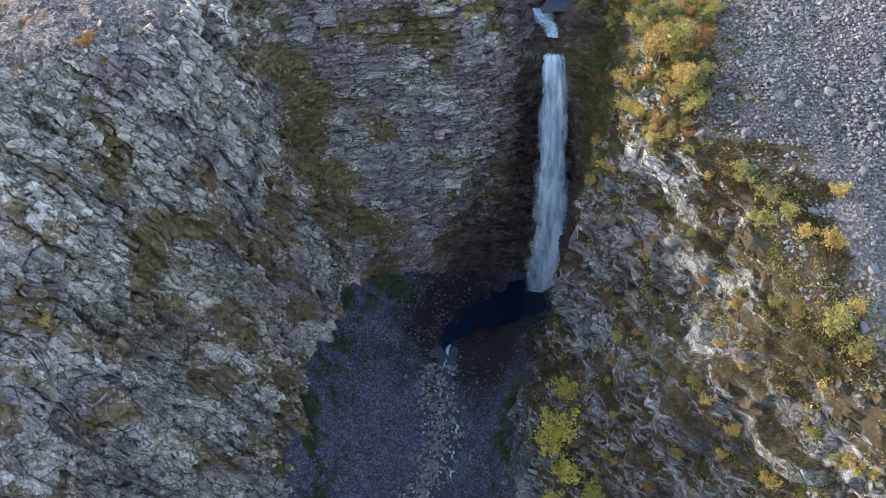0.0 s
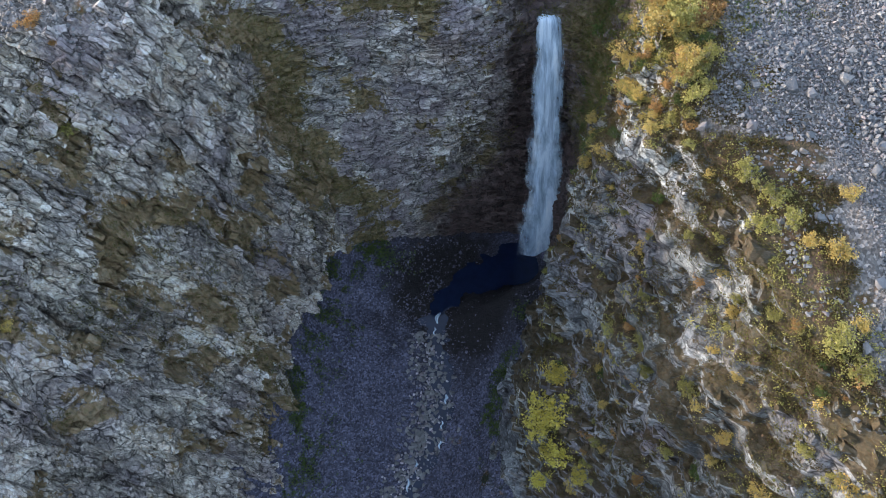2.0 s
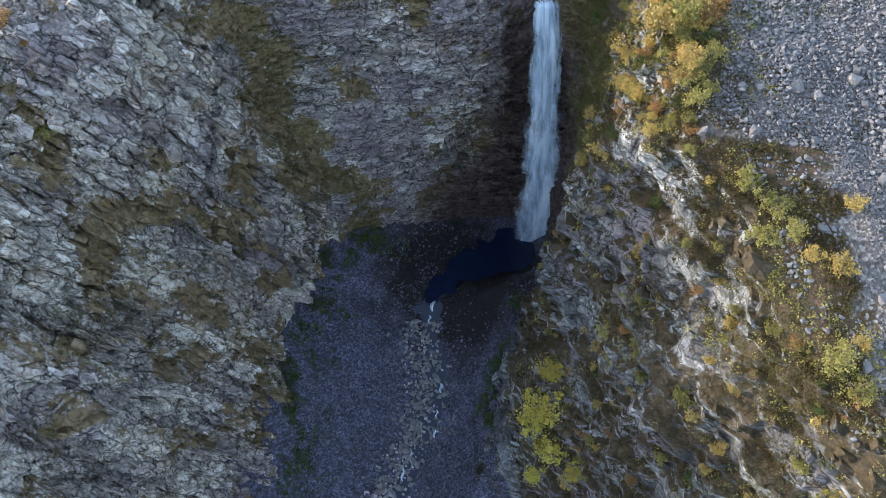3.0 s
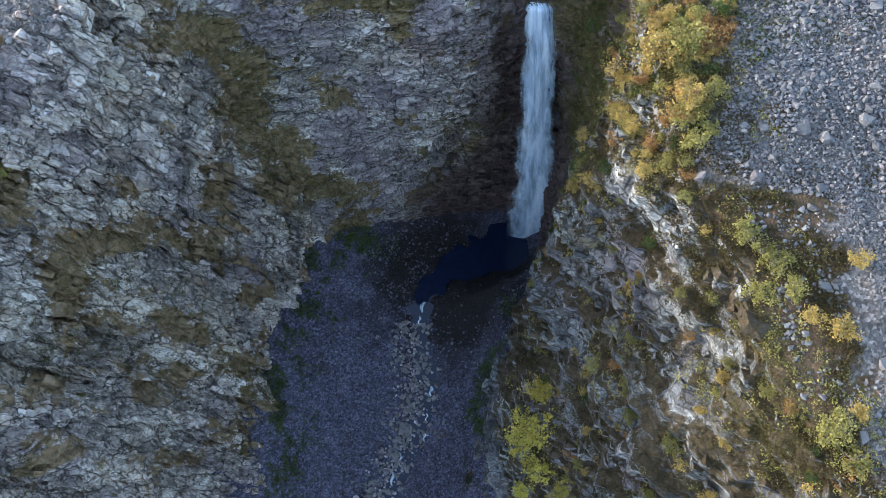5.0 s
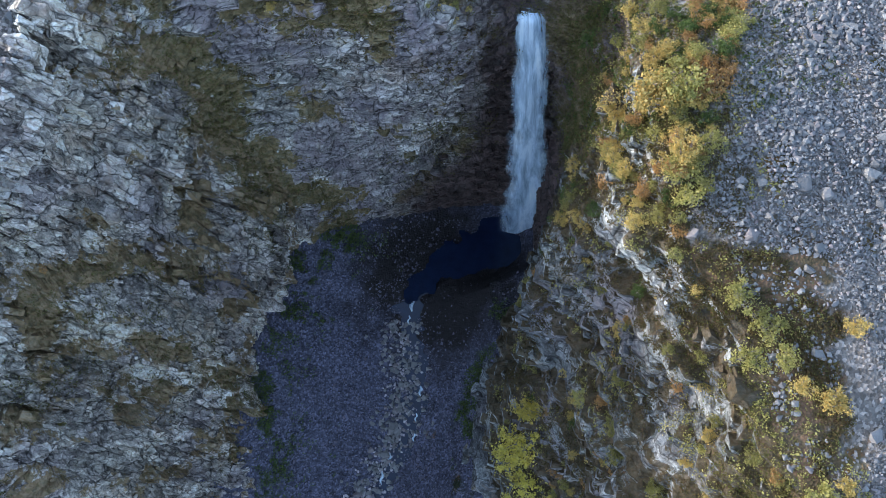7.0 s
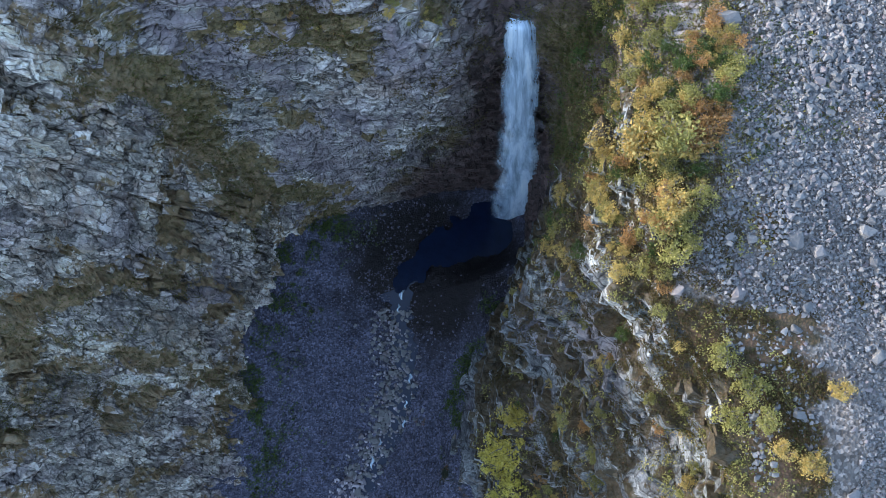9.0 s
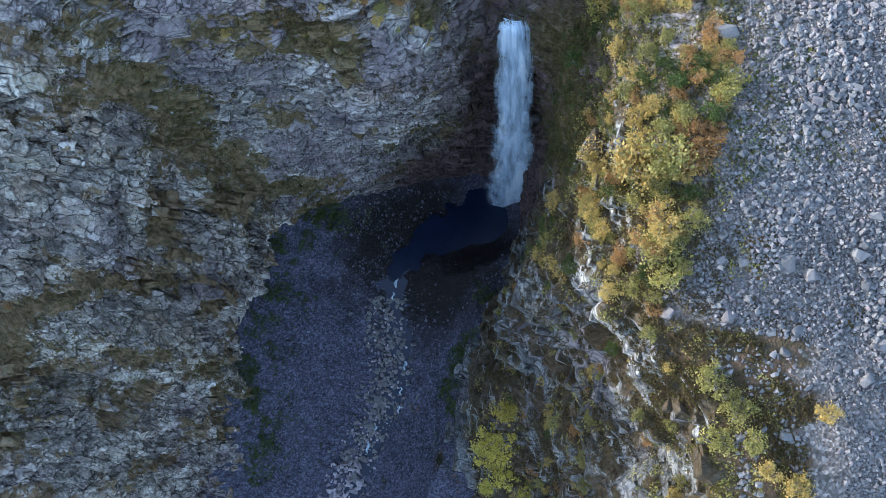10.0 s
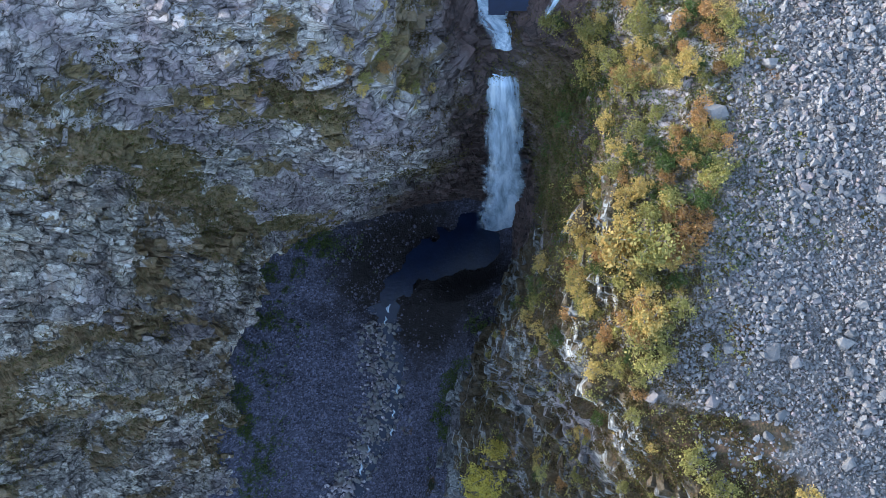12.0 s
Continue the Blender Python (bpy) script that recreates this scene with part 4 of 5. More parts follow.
# large boulders: place and size
BOULDERS = [(44.9, 65.6, 2.0), (44.1, 81.5, 2.6), (33.0, 77.2, 1.9), (38.9, 76.8, 2.3), (39.2, 104.5, 3.2), (39.1, 99.5, 1.6), (44.0, 105.5, 1.7), (44.5, 109.2, 2.0), (53.9, 95.8, 2.2), (50.6, 97.8, 1.7), (46.5, 99.5, 1.7),
            (37.7, 84.2, 1.5), (37.9, 81.8, 1.7), (39.9, 81.8, 1.6), (46.2, 80.5, 2.0), (51.7, 79.8, 2.0), (50.7, 82.4, 2.5), (35.7, 82.9, 1.0), (35.8, 80.8, 1.1), (45.5, 75.5, 1.7), (47.8, 86.4, 1.5),
            (52.1, 85.8, 1.8), (47.6, 93.6, 1.6), (53.7, 74.3, 2.0), (52.2, 71.0, 2.2), (55.1, 77.5, 1.9), (49.9, 58.1, 2.0), (47.1, 51.3, 2.0), (43.0, 75.3, 1.3), (44.4, 73.6, 1.5), (46.8, 96.5, 1.9), (58.1, 87.0, 2.8)]
boulder_meshes = [mesh_of("boulder", *shape, M_BOULDER) for shape in BOULDER_SHAPES]
for i, (x, y, wide) in enumerate(BOULDERS):
    ground = float(upland_height(np.array([x]), np.array([y]))[0])
    m = Matrix.Translation((x, y, ground + wide * 0.06)) @ pose(0, 0, 0, 14 * math.sin(i * 5), 16 * math.cos(i * 3), i * 77) @ Matrix.Scale(wide * 0.68, 4)
    ob = new("boulder", boulder_meshes[i % len(boulder_meshes)])
    ob.matrix_basis = m
    tagged(ob, "large pale sandstone boulder lying in the scree" if wide > 1.9 else "pale angular sandstone boulder on stony ground", "boulder", "boulders of the scree")

# the gorge floor's stones
rng = np.random.default_rng(9)
gx, gy = rng.uniform(-30, 22, 26000), rng.uniform(46, 112, 26000)
off = np.abs(gx - brook(gy)[0] + 2.2)
bed = np.exp(-(off / 4.6) ** 2)
inside = (rng.uniform(0, 1, len(gx)) < (0.55 + 0.45 * bed) * np.clip(1.6 * np.hypot((gx - 13) / 16, (gy - 100) / 19) - 0.55, 0.08, 1))
gx, gy, bed = gx[inside], gy[inside], bed[inside]
gsize = 0.26 * np.exp(rng.normal(0, 0.4, len(gx)))
belt = (rng.uniform(0, 1, len(gx)) < 0.5 * bed ** 2) & (gy < 91)
gsize[belt] = 0.68 * np.exp(rng.normal(0, 0.32, belt.sum()))
gplaces = np.stack([gx, gy, floor_height(gx, gy) + gsize * np.where(belt, 0.42, 0.1)], -1)
order = np.argsort(-gsize - belt * (gy > 60))[:300]
rest = np.ones(len(gx), bool)
rest[order] = False
tagged(new("brook_stones", heap("brook_stones", gplaces[rest & belt], gsize[rest & belt], M_BROOKSTONE, 12)), "paler purple-grey stones lying along the brook", "stones", kind="stuff")
rest &= ~belt
tagged(new("river_stones", heap("river_stones", gplaces[rest], gsize[rest], M_FLOORSTONE, 10)), "stones covering the gorge floor, tinted purple-grey with painted blue shade", "stones", kind="stuff")
single_stones("stone", gplaces[order], gsize[order], floor_ground, M_FLOORBLOCK, 11)

# white water in the brook
for i, (x, y, long, wide) in enumerate([(1.1, 94.2, 3.0, 0.8), (0.5, 91.2, 1.4, 0.4), (2.8, 78.3, 1.8, 0.6), (2.0, 73.5, 1.5, 0.4), (1.6, 70.0, 1.7, 0.5), (-3.0, 66.0, 2.0, 0.4), (-4.5, 62.5, 2.4, 0.5)]):
    z = float(brook(np.array([y]))[1][0]) + 0.22
    slope = 0.36
    ob = new("white_water", sheet_of_water("white_water", [(x, y + long / 2, z + slope * long / 2), (x + 0.2, y + long / 6, z + slope * long / 6 + 0.1), (x - 0.2, y - long / 6, z - slope * long / 6 + 0.1), (x, y - long / 2, z - slope * long / 2)], [wide * 0.4, wide, wide * 0.8, wide * 0.3], -0.1, 9, M_FOAM))
    tagged(ob, "small patch of foaming white water between brook stones", "water", "rapids of the brook")

# ---- rock blocks standing out of the walls ----
def block_shape(seed, long, deep, high):
    """An angular block split off along its beds, about 1 across: places and triangles."""
    dice = random.Random(seed)
    bm = bmesh.new()
    for x in (-0.5, 0.5):
        for y in (-0.5, 0.5):
            for z in (-0.5, 0.5):
                for _ in range(2):
                    bm.verts.new(((x + dice.uniform(-0.16, 0.16)) * long, (y + dice.uniform(-0.16, 0.16)) * deep, (z + dice.uniform(-0.12, 0.12)) * high))
    hull = bmesh.ops.convex_hull(bm, input=bm.verts)
    bmesh.ops.delete(bm, geom=list({e for e in hull["geom_interior"] + hull["geom_unused"] if isinstance(e, bmesh.types.BMVert)}), context="VERTS")
    bmesh.ops.triangulate(bm, faces=bm.faces)
    bm.verts.index_update()
    out = np.array([v.co[:] for v in bm.verts]), np.array([[v.index for v in f.verts] for f in bm.faces])
    bm.free()
    return out


SLABS = [block_shape(300 + i, 1.0, 0.55 + 0.12 * (i % 4), 0.30 + 0.09 * (i % 5)) for i in range(12)]


def block_field(count, s_range, r_range, size, turn, jitter, sunk, parent, material, seed, label):
    """Many angular blocks bedded in a wall, lying with its beds, as one mesh."""
    rng = np.random.default_rng(seed)
    c = np.clip(np.searchsorted(along, rng.uniform(*s_range, count)), 0, len(along) - 1)
    r = np.clip(np.searchsorted(rise, rng.uniform(*r_range, count)), 0, last)
    i = r * len(along) + c
    i = i[layered(sheet_points[i] / 6.0, seed, 2) > 0.05]
    count = len(i)
    wide = size * np.exp(rng.normal(0, 0.42, count))
    at = sheet_points[i] - sheet_normals[i] * (wide * sunk)[:, None]
    half = np.stack([np.array(Matrix.Rotation(a, 3, "Z")) for a in (0, math.pi / 2)])      # joints cross the beds at right angles
    wander = any_turns(count, rng, jitter)
    angle = np.arctan2(wander[:, 1, 0], wander[:, 0, 0])
    back_turn = np.stack([np.cos(angle), np.sin(angle), 0 * angle, -np.sin(angle), np.cos(angle), 0 * angle, 0 * angle, 0 * angle, 0 * angle + 1], -1).reshape(-1, 3, 3)
    lie = np.array(Euler([radians(a) for a in turn]).to_matrix()).T
    turns = lie @ half[rng.integers(0, 2, count)] @ back_turn @ wander
    pick = rng.integers(0, len(SLABS), count)
    points, faces, base = [], [], 0
    for k, (v, f) in enumerate(SLABS):
        mine = np.where(pick == k)[0]
        points.append((np.einsum("nij,vj->nvi", turns[mine], v) * wide[mine, None, None] + at[mine, None, :]).reshape(-1, 3))
        faces.append((f[None] + base + (np.arange(len(mine)) * len(v))[:, None, None]).reshape(-1, 3))
        base += len(mine) * len(v)
    ob = part("rocks", with_growth(mesh_of("rocks", np.concatenate(points), np.concatenate(faces), material)), parent, label)
    return tagged(ob, label, kind="stuff")


def ledge_blocks(name, count, s_range, r_range, sizes, turn, parent, material, seed):
    """Angular blocks set into a wall, lying with its beds."""
    dice = random.Random(seed)
    meshes = [mesh_of(name, *shape, material) for shape in SLABS]
    lie = pose(0, 0, 0, *turn).inverted()
    for _ in range(count):
        c = int(np.searchsorted(along, dice.uniform(*s_range)))
        r = int(np.searchsorted(rise, dice.uniform(*r_range)))
        i = r * len(along) + min(c, len(along) - 1)
        wide = dice.uniform(*sizes) * dice.uniform(0.5, 1)
        p = Vector(sheet_points[i]) + Vector(sheet_normals[i]) * wide * -0.2
        m = Matrix.Translation(p) @ lie @ pose(0, 0, 0, dice.gauss(0, 9), dice.gauss(0, 9), dice.uniform(0, 360)) @ Matrix.Scale(wide, 4)
        part(name, dice.choice(meshes), parent, place=m)


# ---- plants ----
def leaf_quads(centres, rng, size):
    """Small leaf sprays, each a bent pair of triangles, any way round."""
    count = len(centres)
    turns = any_turns(count, rng, 0.9)
    shape = np.array([(-0.5, -0.35, 0.0), (0.5, -0.3, 0.08), (0.42, 0.4, -0.06), (-0.45, 0.36, 0.1)])
    wide = size * np.exp(rng.normal(0, 0.3, count))
    p = np.einsum("nij,vj->nvi", turns, shape) * wide[:, None, None] + centres[:, None, :]
    return p.reshape(-1, 3), np.arange(count * 4).reshape(-1, 4)


def birch_meshes(seed, material, leaves, spread=1.0, tall=1.0, leaf=0.2):
    """A mountain birch about 1 m in radius: leaning stems with limbs, and a crown of leaf sprays round their ends."""
    rng = np.random.default_rng(seed)
    tips, tubes = [], []
    for s in range(4):
        a = rng.uniform(0, 6.283)
        foot = np.array([math.cos(a) * 0.1, math.sin(a) * 0.1, -0.15])
        top = np.array([math.cos(a) * rng.uniform(0.2, 0.6) * spread, math.sin(a) * rng.uniform(0.2, 0.6) * spread, rng.uniform(0.7, 1.15) * tall])
        middle = (foot + top) / 2 + rng.normal(0, 0.07, 3)
        tubes.append(([foot, middle, top], [0.05, 0.035, 0.012]))
        tips.append(top)
        for _ in range(5):
            f = rng.uniform(0.35, 0.95)
            start = foot * (1 - f) + top * f
            b = rng.uniform(0, 6.283)
            end = start + np.array([math.cos(b) * 0.42 * spread, math.sin(b) * 0.42 * spread, rng.uniform(0.05, 0.35) * tall]) * rng.uniform(0.6, 1.2)
            tubes.append(([start, (start + end) / 2 + rng.normal(0, 0.03, 3), end], [0.022, 0.015, 0.006]))
            tips.append(end)
    tips = np.array(tips)
    points, faces, base = [], [], 0
    for line, radii in tubes:
        for p, r in zip(line, radii):
            points += [(p[0] + math.cos(k * 1.2566) * r, p[1] + math.sin(k * 1.2566) * r, p[2]) for k in range(5)]
        for j in range(len(line) - 1):
            faces += [(base + j * 5 + k, base + j * 5 + (k + 1) % 5, base + j * 5 + 5 + (k + 1) % 5, base + j * 5 + 5 + k) for k in range(5)]
        base += 5 * len(line)
    wood = mesh_of("stem", np.array(points), np.array(faces), M_BARK)
    pick = rng.integers(0, len(tips), leaves)
    centres = tips[pick] + rng.normal(0, 1, (leaves, 3)) * np.array([0.17, 0.17, 0.13]) * (0.6 + 0.8 * (pick % 3 == 0))[:, None]
    crown = mesh_of("crown", *leaf_quads(centres, rng, leaf), material)
    return wood, crown


BIRCH = {}
for key, material in (("gold", M_GOLD), ("olive", M_OLIVE), ("rust", M_RUST), ("green", M_GREEN), ("lemon", M_LEMON)):
    BIRCH[key] = [birch_meshes(500 + 10 * len(BIRCH) + i, material, 1700, 1.0 + 0.15 * i, 1.0 - 0.12 * i, 0.07) for i in range(3)]
WORDS = {"gold": ("birch with golden autumn leaves", "birch"), "olive": ("birch with olive-green yellowing leaves", "birch"),
         "rust": ("low shrub with rust-orange autumn leaves", "shrub"), "lemon": ("birch with bright lemon-yellow leaves", "birch"), "green": ("green willow scrub on damp ground", "shrub")}


def plant(kind, place, radius, index, where="on the cliff edge", height=1.0):
    ground, way = nearest_ground(place)
    top = new(WORDS[kind][1] + ("_bush" if kind != "rust" else ""))
    top.matrix_basis = Matrix.Translation(ground) @ pose(0, 0, 0, -way.y * 8, way.x * 8, index * 67) @ Matrix.Diagonal((radius, radius, radius * height, 1))
    tagged(top, WORDS[kind][0] + " " + where, WORDS[kind][1], WORDS[kind][1] + " scrub of the gorge")
    wood, crown = BIRCH[kind][index % 3]
    part("stem", wood, top)
    part("crown", crown, top)
    return top


# plants: place on the ground and radius
OLIVE = [(29.0, 112.8, 61.3, 2.4), (31.4, 107.8, 68.0, 1.8), (30.3, 112.6, 67.3, 1.6), (31.7, 94.2, 69.7, 1.7), (38.8, 98.5, 71.6, 1.6), (24.8, 87.3, 53.0, 1.6), (27.5, 81.5, 56.8, 0.9), (31.4, 80.2, 63.2, 1.4), (26.8, 92.5, 58.1, 1.7), (23.7, 118.0, 61.3, 2.1), (28.6, 115.6, 65.9, 1.9), (34.0, 105.0, 69.7, 1.0), (28.7, 104.9, 61.7, 1.3), (6.0, 114.3, 66.2, 1.0), (31.1, 83.4, 67.8, 2.5), (32.5, 79.7, 67.5, 1.8), (32.1, 92.0, 69.8, 3.0), (35.1, 65.9, 57.6, 0.9), (31.5, 68.4, 57.4, 1.0)]
OLIVE_MORE = [(37.5, 70.9, 63.7, 1.9), (38.8, 68.3, 62.9, 2.1), (44.3, 51.7, 57.1, 2.3), (45.5, 49.5, 56.0, 2.1), (30.1, 63.1, 40.5, 1.0), (29.2, 60.2, 37.3, 1.5), (31.9, 53.7, 42.7, 1.7), (38.2, 64.6, 61.4, 1.9), (41.7, 65.1, 62.3, 1.6), (44.2, 40.6, 45.7, 1.5), (36.9, 61.2, 52.9, 1.0), (29.2, 60.1, 27.3, 1.1), (-44.0, 81.2, 61.4, 1.2), (-44.6, 63.0, 32.1, 0.7)]
GOLD = [(30.1, 105.6, 66.2, 1.6), (28.8, 100.6, 64.0, 1.5), (31.4, 101.2, 68.8, 1.2), (31.5, 96.6, 69.2, 1.4), (36.8, 99.8, 70.9, 1.0), (38.2, 101.7, 71.1, 1.3), (33.3, 111.0, 69.2, 1.0), (32.6, 115.3, 68.9, 0.9), (27.4, 95.1, 62.4, 2.0), (27.5, 86.1, 63.4, 1.4), (30.4, 84.1, 69.4, 2.1), (30.4, 93.9, 68.7, 1.4), (24.7, 81.2, 50.9, 1.0), (-5.8, 111.2, 69.8, 1.0), (-0.9, 112.1, 69.8, 0.7), (2.7, 113.1, 68.5, 1.0), (5.5, 117.0, 68.5, 0.9), (1.6, 110.8, 66.8, 0.7), (-2.7, 109.1, 67.5, 0.6), (29.5, 90.4, 68.2, 3.3), (25.8, 84.0, 53.6, 1.2), (45.7, 60.8, 61.3, 1.9), (43.8, 48.9, 51.0, 1.9)]
LEMON = [(20.1, 66.0, 15.6, 4.2), (20.8, 68.6, 18.0, 2.8), (18.0, 63.2, 12.6, 3.2), (21.1, 58.4, 10.0, 3.4), (18.6, 57.0, 5.0, 2.2), (23.5, 55.5, 10.1, 2.0), (19.6, 61.0, 9.0, 2.4)]
GOLD_MORE = [(39.7, 42.9, 38.6, 1.2), (48.2, 68.2, 63.5, 1.5), (43.0, 62.3, 61.5, 1.5), (35.2, 64.9, 53.4, 1.1), (36.4, 59.5, 52.9, 1.2), (46.6, 53.0, 58.5, 1.4), (47.6, 40.7, 46.8, 2.1), (-52.8, 59.4, 45.9, 1.2)]
RUST = [(35.9, 94.5, 70.9, 1.3), (38.8, 111.7, 70.9, 1.5), (28.9, 91.4, 63.9, 1.4), (33.5, 90.2, 70.1, 0.9), (32.0, 77.8, 65.0, 0.9), (30.5, 110.3, 67.4, 1.2), (34.3, 97.2, 70.3, 0.9), (-3.6, 112.2, 72.1, 1.2), (-2.9, 111.2, 69.7, 0.9), (3.5, 109.9, 64.3, 0.8), (35.0, 91.2, 70.7, 2.3), (31.4, 73.8, 51.1, 1.0), (34.4, 65.3, 50.1, 1.1), (41.4, 55.0, 56.8, 1.1), (26.1, 67.8, 27.5, 0.9), (-42.1, 80.2, 48.6, 0.7), (-47.6, 87.2, 72.8, 1.5), (-44.5, 86.2, 70.6, 0.8)]
GREEN = [(26.9, 109.6, 55.5, 1.8), (27.1, 108.0, 46.5, 1.8), (29.1, 52.0, 35.8, 1.1), (35.5, 48.1, 30.7, 1.5)]
number = 0
for kind, rows in (("olive", OLIVE + OLIVE_MORE), ("gold", GOLD + GOLD_MORE), ("rust", RUST), ("green", GREEN), ("lemon", LEMON)):
    for x, y, z, wide in rows:
        where = "on the bedded cliff's top" if x < 10 and x > -30 else "on the fractured cliff" if x < 0 else "at the foot of the rock slope" if z < 25 else "on the gorge's rocky rim" if y > 78 else "on the rock slope"
        plant(kind, (x, y, z), wide * 0.95, number, where)
        number += 1



# small shrubs on the bedded cliff's broken top
dice = random.Random(91)
for i in range(26):
    kind = dice.choice(["rust", "gold", "rust", "olive", "gold"])
    plant(kind, (dice.uniform(-15, 13), dice.uniform(108, 114), dice.uniform(58, 67)), dice.uniform(0.5, 1.15), i, "on the bedded cliff's broken top", dice.uniform(0.6, 0.9))

# more scrub between them along the rim, in drifts
dice = random.Random(77)
drawn = 0
while drawn < 175:
    x, y = dice.uniform(25.5, 42), dice.uniform(80, 124)
    z = float(upland_height(np.array([x]), np.array([y]))[0])
    p = np.array([x, y, z])
    if x > float(scree_edge(y)) - 0.6 or z < 57 or layered(p[None] / 5.0, 87, 2)[0] < -0.3 or (y > 108 and x < 25):
        continue
    kind = dice.choice(["olive", "gold", "rust", "gold", "rust", "olive", "green", "gold"])
    plant(kind, tuple(p), dice.uniform(0.6, 1.6), drawn, "on the gorge's rocky rim", dice.uniform(0.7, 1.0))
    drawn += 1


# small bushes scattered over the rock slope
dice = random.Random(57)
drawn = 0
while drawn < 130:
    i = int(np.searchsorted(rise, dice.uniform(2.3, 5.7))) * len(along) + int(np.searchsorted(along, dice.uniform(12.9, 18.6)))
    p = sheet_points[i]
    if growth_at(p[None])[0] < -0.25 or layered(p[None] / 5.0, 93, 2)[0] < -0.15:
        continue
    kind = dice.choice(["olive", "gold", "olive", "rust", "gold", "olive", "green"])
    plant(kind, tuple(p), dice.uniform(0.45, 1.35), drawn, "on the rock slope's ledges", dice.uniform(0.6, 1.0))
    drawn += 1


def tufts(name, places, sizes, material, seed, label, category, blades=24, leaf=0.135):
    """Low growth, as one mesh: cushions of small sprays."""
    rng = np.random.default_rng(seed)
    count = len(places)
    a, r = rng.uniform(0, 6.283, (count, blades)), np.sqrt(rng.uniform(0, 1, (count, blades)))
    up = (1 - r ** 2) * rng.uniform(0.2, 0.75, (count, blades))
    centres = np.stack([np.cos(a) * r, np.sin(a) * r, up], -1) * sizes[:, None, None] + places[:, None, :]
    return tagged(new(name, mesh_of(name, *leaf_quads(centres.reshape(-1, 3), rng, leaf), material)), label, category, kind="stuff")


def grown_places(s_range, r_range, level, count, seed, grain=5.0, up=0.45):
    """Random places on the walls and uplands that lie flat enough, in drifts."""
    rng = np.random.default_rng(seed)
    s, r = rng.uniform(*s_range, count), rng.uniform(*r_range, count)
    i = np.clip(np.searchsorted(rise, r), 0, last) * len(along) + np.clip(np.searchsorted(along, s), 0, len(along) - 1)
    p, n = sheet_points[i], sheet_normals[i]
    drift = layered(p / grain, seed + 5, 3)
    return p[(drift + 0.8 * n[:, 2] > level + up)]


heath = grown_places((13.2, 18.6), (2.2, 6.0), -0.1, 11000, 21)
rng = np.random.default_rng(22)
tufts("heath", heath, rng.uniform(0.4, 0.9, len(heath)), M_HEATH, 23, "brown and olive heath covering ledges of the rock slope", "heath")
heath = grown_places((13.2, 18.6), (2.0, 6.1), 0.35, 7000, 26)
tufts("heath", heath, rng.uniform(0.35, 0.8, len(heath)), M_OLIVE, 27, "yellow-green low scrub on ledges of the rock slope", "heath")
hx, hy = rng.uniform(34, 49, 3000), rng.uniform(54, 77, 3000)
drift = layered(np.stack([hx / 4, hy / 4, np.zeros_like(hx)], -1), 121, 3) - 0.25 * np.abs(hx - scree_edge(hy) + 4.5) + 0.9
hx, hy = hx[drift > 0.38], hy[drift > 0.38]
heath = np.stack([hx, hy, upland_height(hx, hy) - 0.1], -1)
tufts("heath", heath, rng.uniform(0.4, 0.9, len(heath)), M_HEATH, 28, "olive-brown and reddish heath between scree and cliff edge", "heath")
heath = grown_places((5.5, 11.0), (3.6, 6.6), 0.35, 7000, 31)
tufts("heath", heath, rng.uniform(0.3, 0.7, len(heath)), M_HEATH, 32, "mossy heath on the ledges above the bedded cliff", "heath")
hx, hy = rng.uniform(24, 44, 3000), rng.uniform(80, 126, 3000)
hz = upland_height(hx, hy)
drift = layered(np.stack([hx / 4, hy / 4, np.zeros_like(hx)], -1), 131, 3)
inside = (hx < scree_edge(hy) - 0.3 + drift) & (hz > 60) & (drift > -0.35) & ~((hy > 108) & (hx < 25))
heath = np.stack([hx, hy, hz - 0.1], -1)[inside]
half = rng.uniform(0, 1, len(heath)) < 0.3
tufts("heath", heath[half], rng.uniform(0.3, 0.8, half.sum()), M_OLIVE, 36, "olive low scrub between the birches on the rim", "heath")
tufts("heath", heath[~half], rng.uniform(0.3, 0.8, (~half).sum()), M_HEATH, 38, "brown heath between the birches on the rim", "heath")
moss_at = []
bed_points = sheet[::2, ::2].reshape(-1, 3)
thin_wander = bed_points + np.stack([layered(bed_points / 5.0, 311 + k, 3) for k in range(3)], -1) * 1.8
for line, width, _ in [band for band in GROWN if band[2] > 0]:
    least = np.full(len(bed_points), 1e9)
    for a, b in zip(np.array(line[:-1]), np.array(line[1:])):
        f = np.clip(((thin_wander - a) @ (b - a)) / ((b - a) @ (b - a)), 0, 1)
        least = np.minimum(least, np.linalg.norm(thin_wander - a - f[:, None] * (b - a), axis=1))
    near = np.where(rng.uniform(0, 1, len(least)) < 0.55 * np.exp(-(least / (1.3 * width)) ** 2))[0]
    moss_at.append(bed_points[near])
moss_at = np.concatenate(moss_at)
tufts("moss", moss_at, rng.uniform(0.45, 0.95, len(moss_at)), M_MOSS, 37, "brown-green moss and grass in the clefts of the cliffs", "moss", 14)
heath = grown_places((0.6, 5.8), (1.4, 5.8), 1.1, 9000, 41, 7.0)
tufts("heath", heath, rng.uniform(0.3, 0.7, len(heath)), M_HEATH, 42, "brown dry heath in gullies of the fractured cliff", "heath")
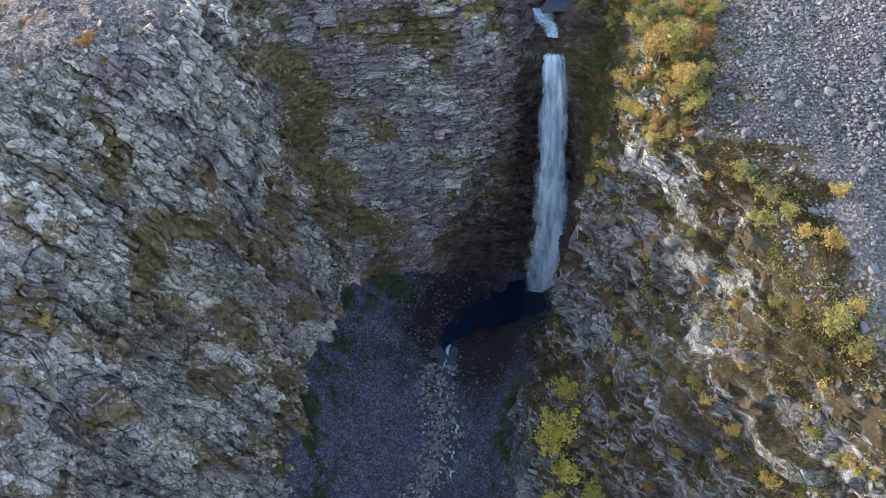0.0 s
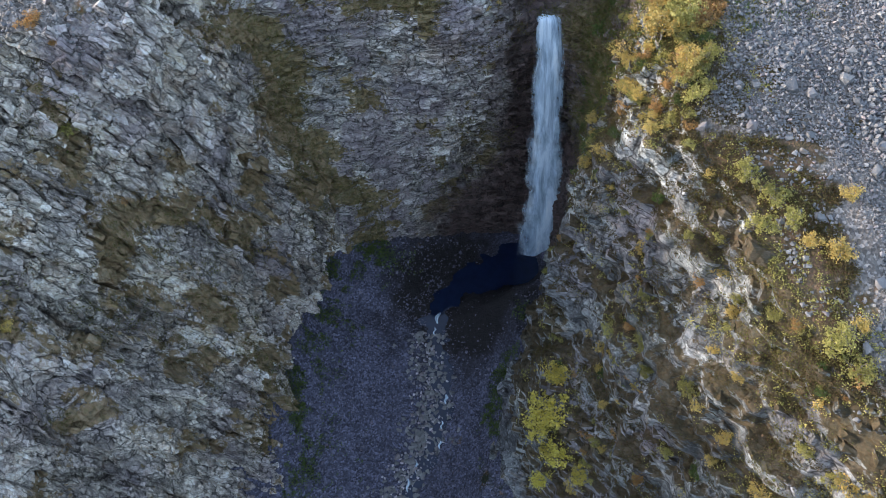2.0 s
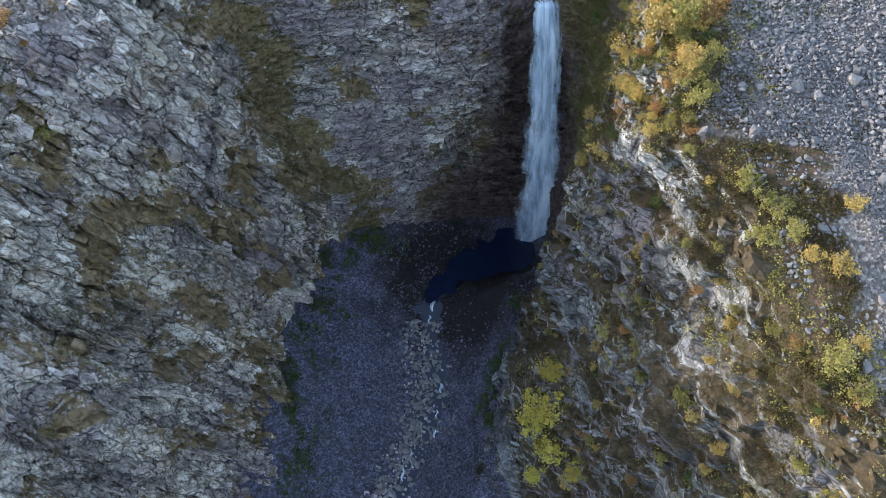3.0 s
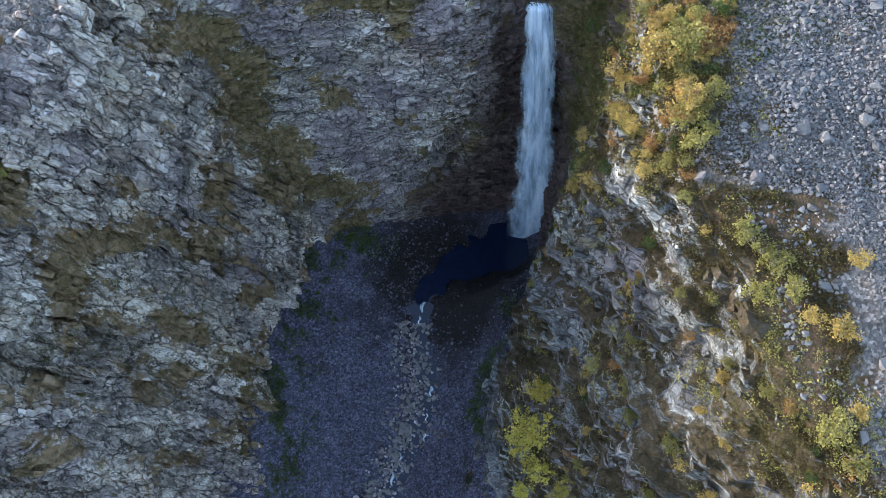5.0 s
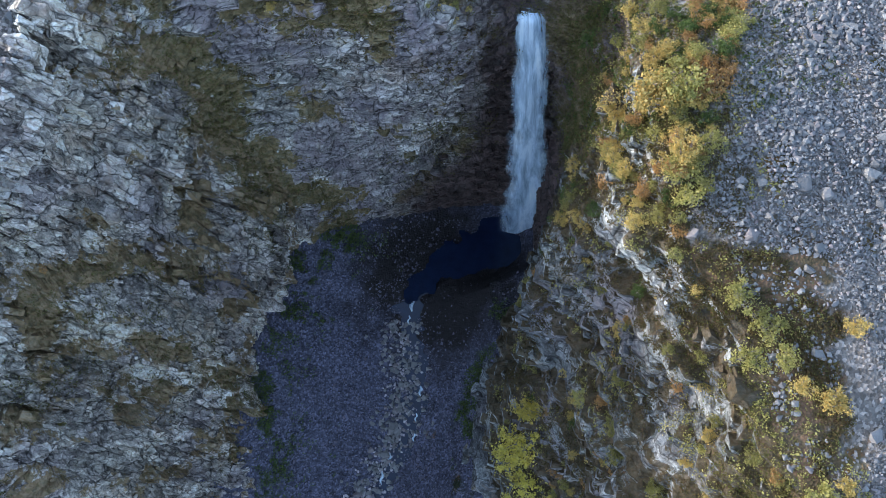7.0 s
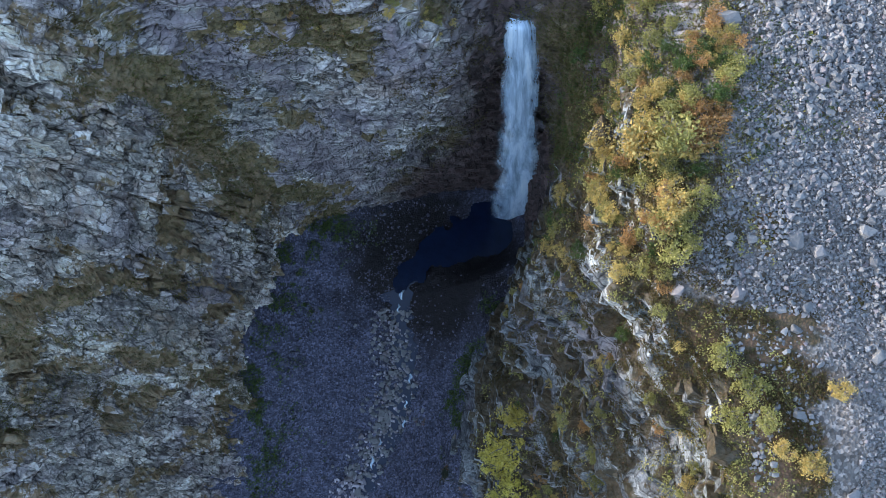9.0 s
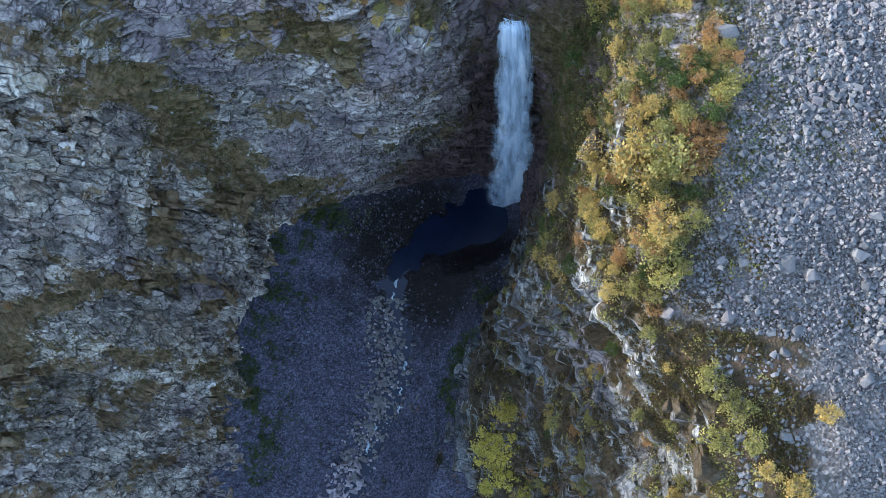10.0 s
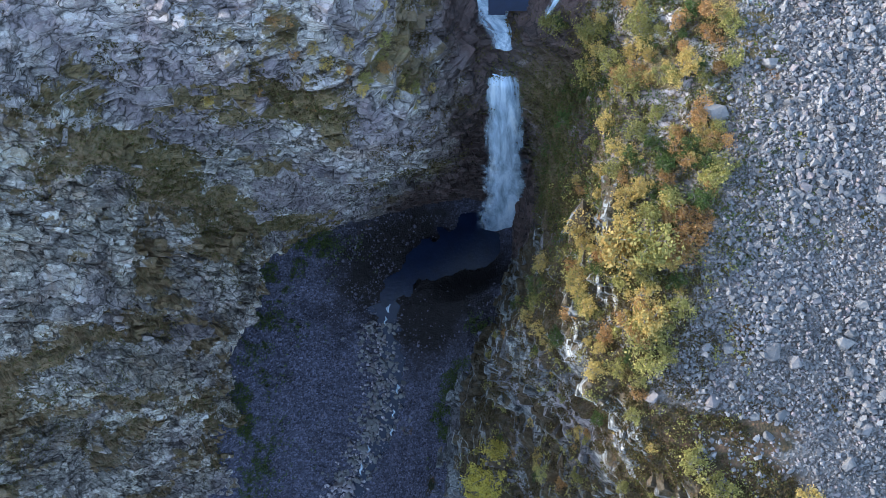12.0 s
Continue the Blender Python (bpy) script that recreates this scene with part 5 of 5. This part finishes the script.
# hanging scrub on the wall beside the waterfall
heath = grown_places((10.9, 13.5), (3.2, 6.3), -0.35, 5200, 61)
half = rng.uniform(0, 1, len(heath)) < 0.6
tufts("scrub", heath[half], rng.uniform(0.4, 0.9, half.sum()), M_MOSS, 62, "olive hanging scrub on the wall beside the waterfall", "scrub")
tufts("scrub", heath[~half], rng.uniform(0.4, 0.9, (~half).sum()), M_GREEN, 63, "dark green hanging scrub on the wall beside the waterfall", "scrub")
# green strip along the foot of the walls
rng = np.random.default_rng(51)
fs = rng.uniform(1.0, 6.6, 3000)
foot = spline(np.array(FOOT), fs) + np.stack([rng.uniform(-1.0, 1.0, 3000) + rng.exponential(2.2, 3000), rng.normal(0, 1.2, 3000) - 0.5, np.zeros(3000)], -1)
fs = rng.uniform(13.2, 16.0, 900)
other = spline(np.array(FOOT), fs) + np.stack([rng.uniform(-3.2, 0.8, 900), rng.normal(0, 1.0, 900), np.zeros(900)], -1)
foot = np.concatenate([foot, other])
foot = foot[layered(foot / 2.5, 57, 3) > -0.05]
foot[:, 2] = floor_height(foot[:, 0], foot[:, 1])
tufts("undergrowth", foot, rng.uniform(0.3, 0.65, len(foot)), M_GREEN, 52, "green undergrowth along the foot of the gorge walls", "undergrowth")

ledge_blocks("rock", 140, (12.8, 18.0), (2.0, 5.4), (0.8, 1.7), LEDGED, cliff_right, M_RIGHT, 81)
ledge_blocks("rock", 240, (1.2, 5.6), (1.6, 5.6), (0.8, 2.4), DIPPING, cliff_left, M_LEFT, 82)
ledge_blocks("rock", 120, (5.6, 9.6), (2.0, 6.2), (0.7, 1.8), (0, 3, 0), cliff_back, M_BACK, 83)
ledge_blocks("slab", 64, (5.9, 9.6), (4.4, 6.2), (2.2, 5.2), (0, 5, 0), cliff_back, M_BACK, 84)
ledge_blocks("slab", 24, (3.6, 6.0), (4.7, 5.9), (2.0, 4.0), DIPPING, cliff_left, M_LEFT, 85)
block_field(3000, (0.2, 5.7), (1.2, 5.7), 1.0, DIPPING, 0.14, 0.18, cliff_left, M_LEFT, 86, "angular grey sandstone blocks along dipping beds")
block_field(2000, (5.5, 10.2), (1.1, 6.2), 1.0, BEDDED, 0.07, 0.22, cliff_back, M_BACK, 87, "bedded sandstone blocks in level courses")
block_field(1800, (12.4, 19.0), (1.1, 5.7), 1.15, LEDGED, 0.22, 0.16, cliff_right, M_RIGHT, 88, "angular dark grey blocks on the rock slope")
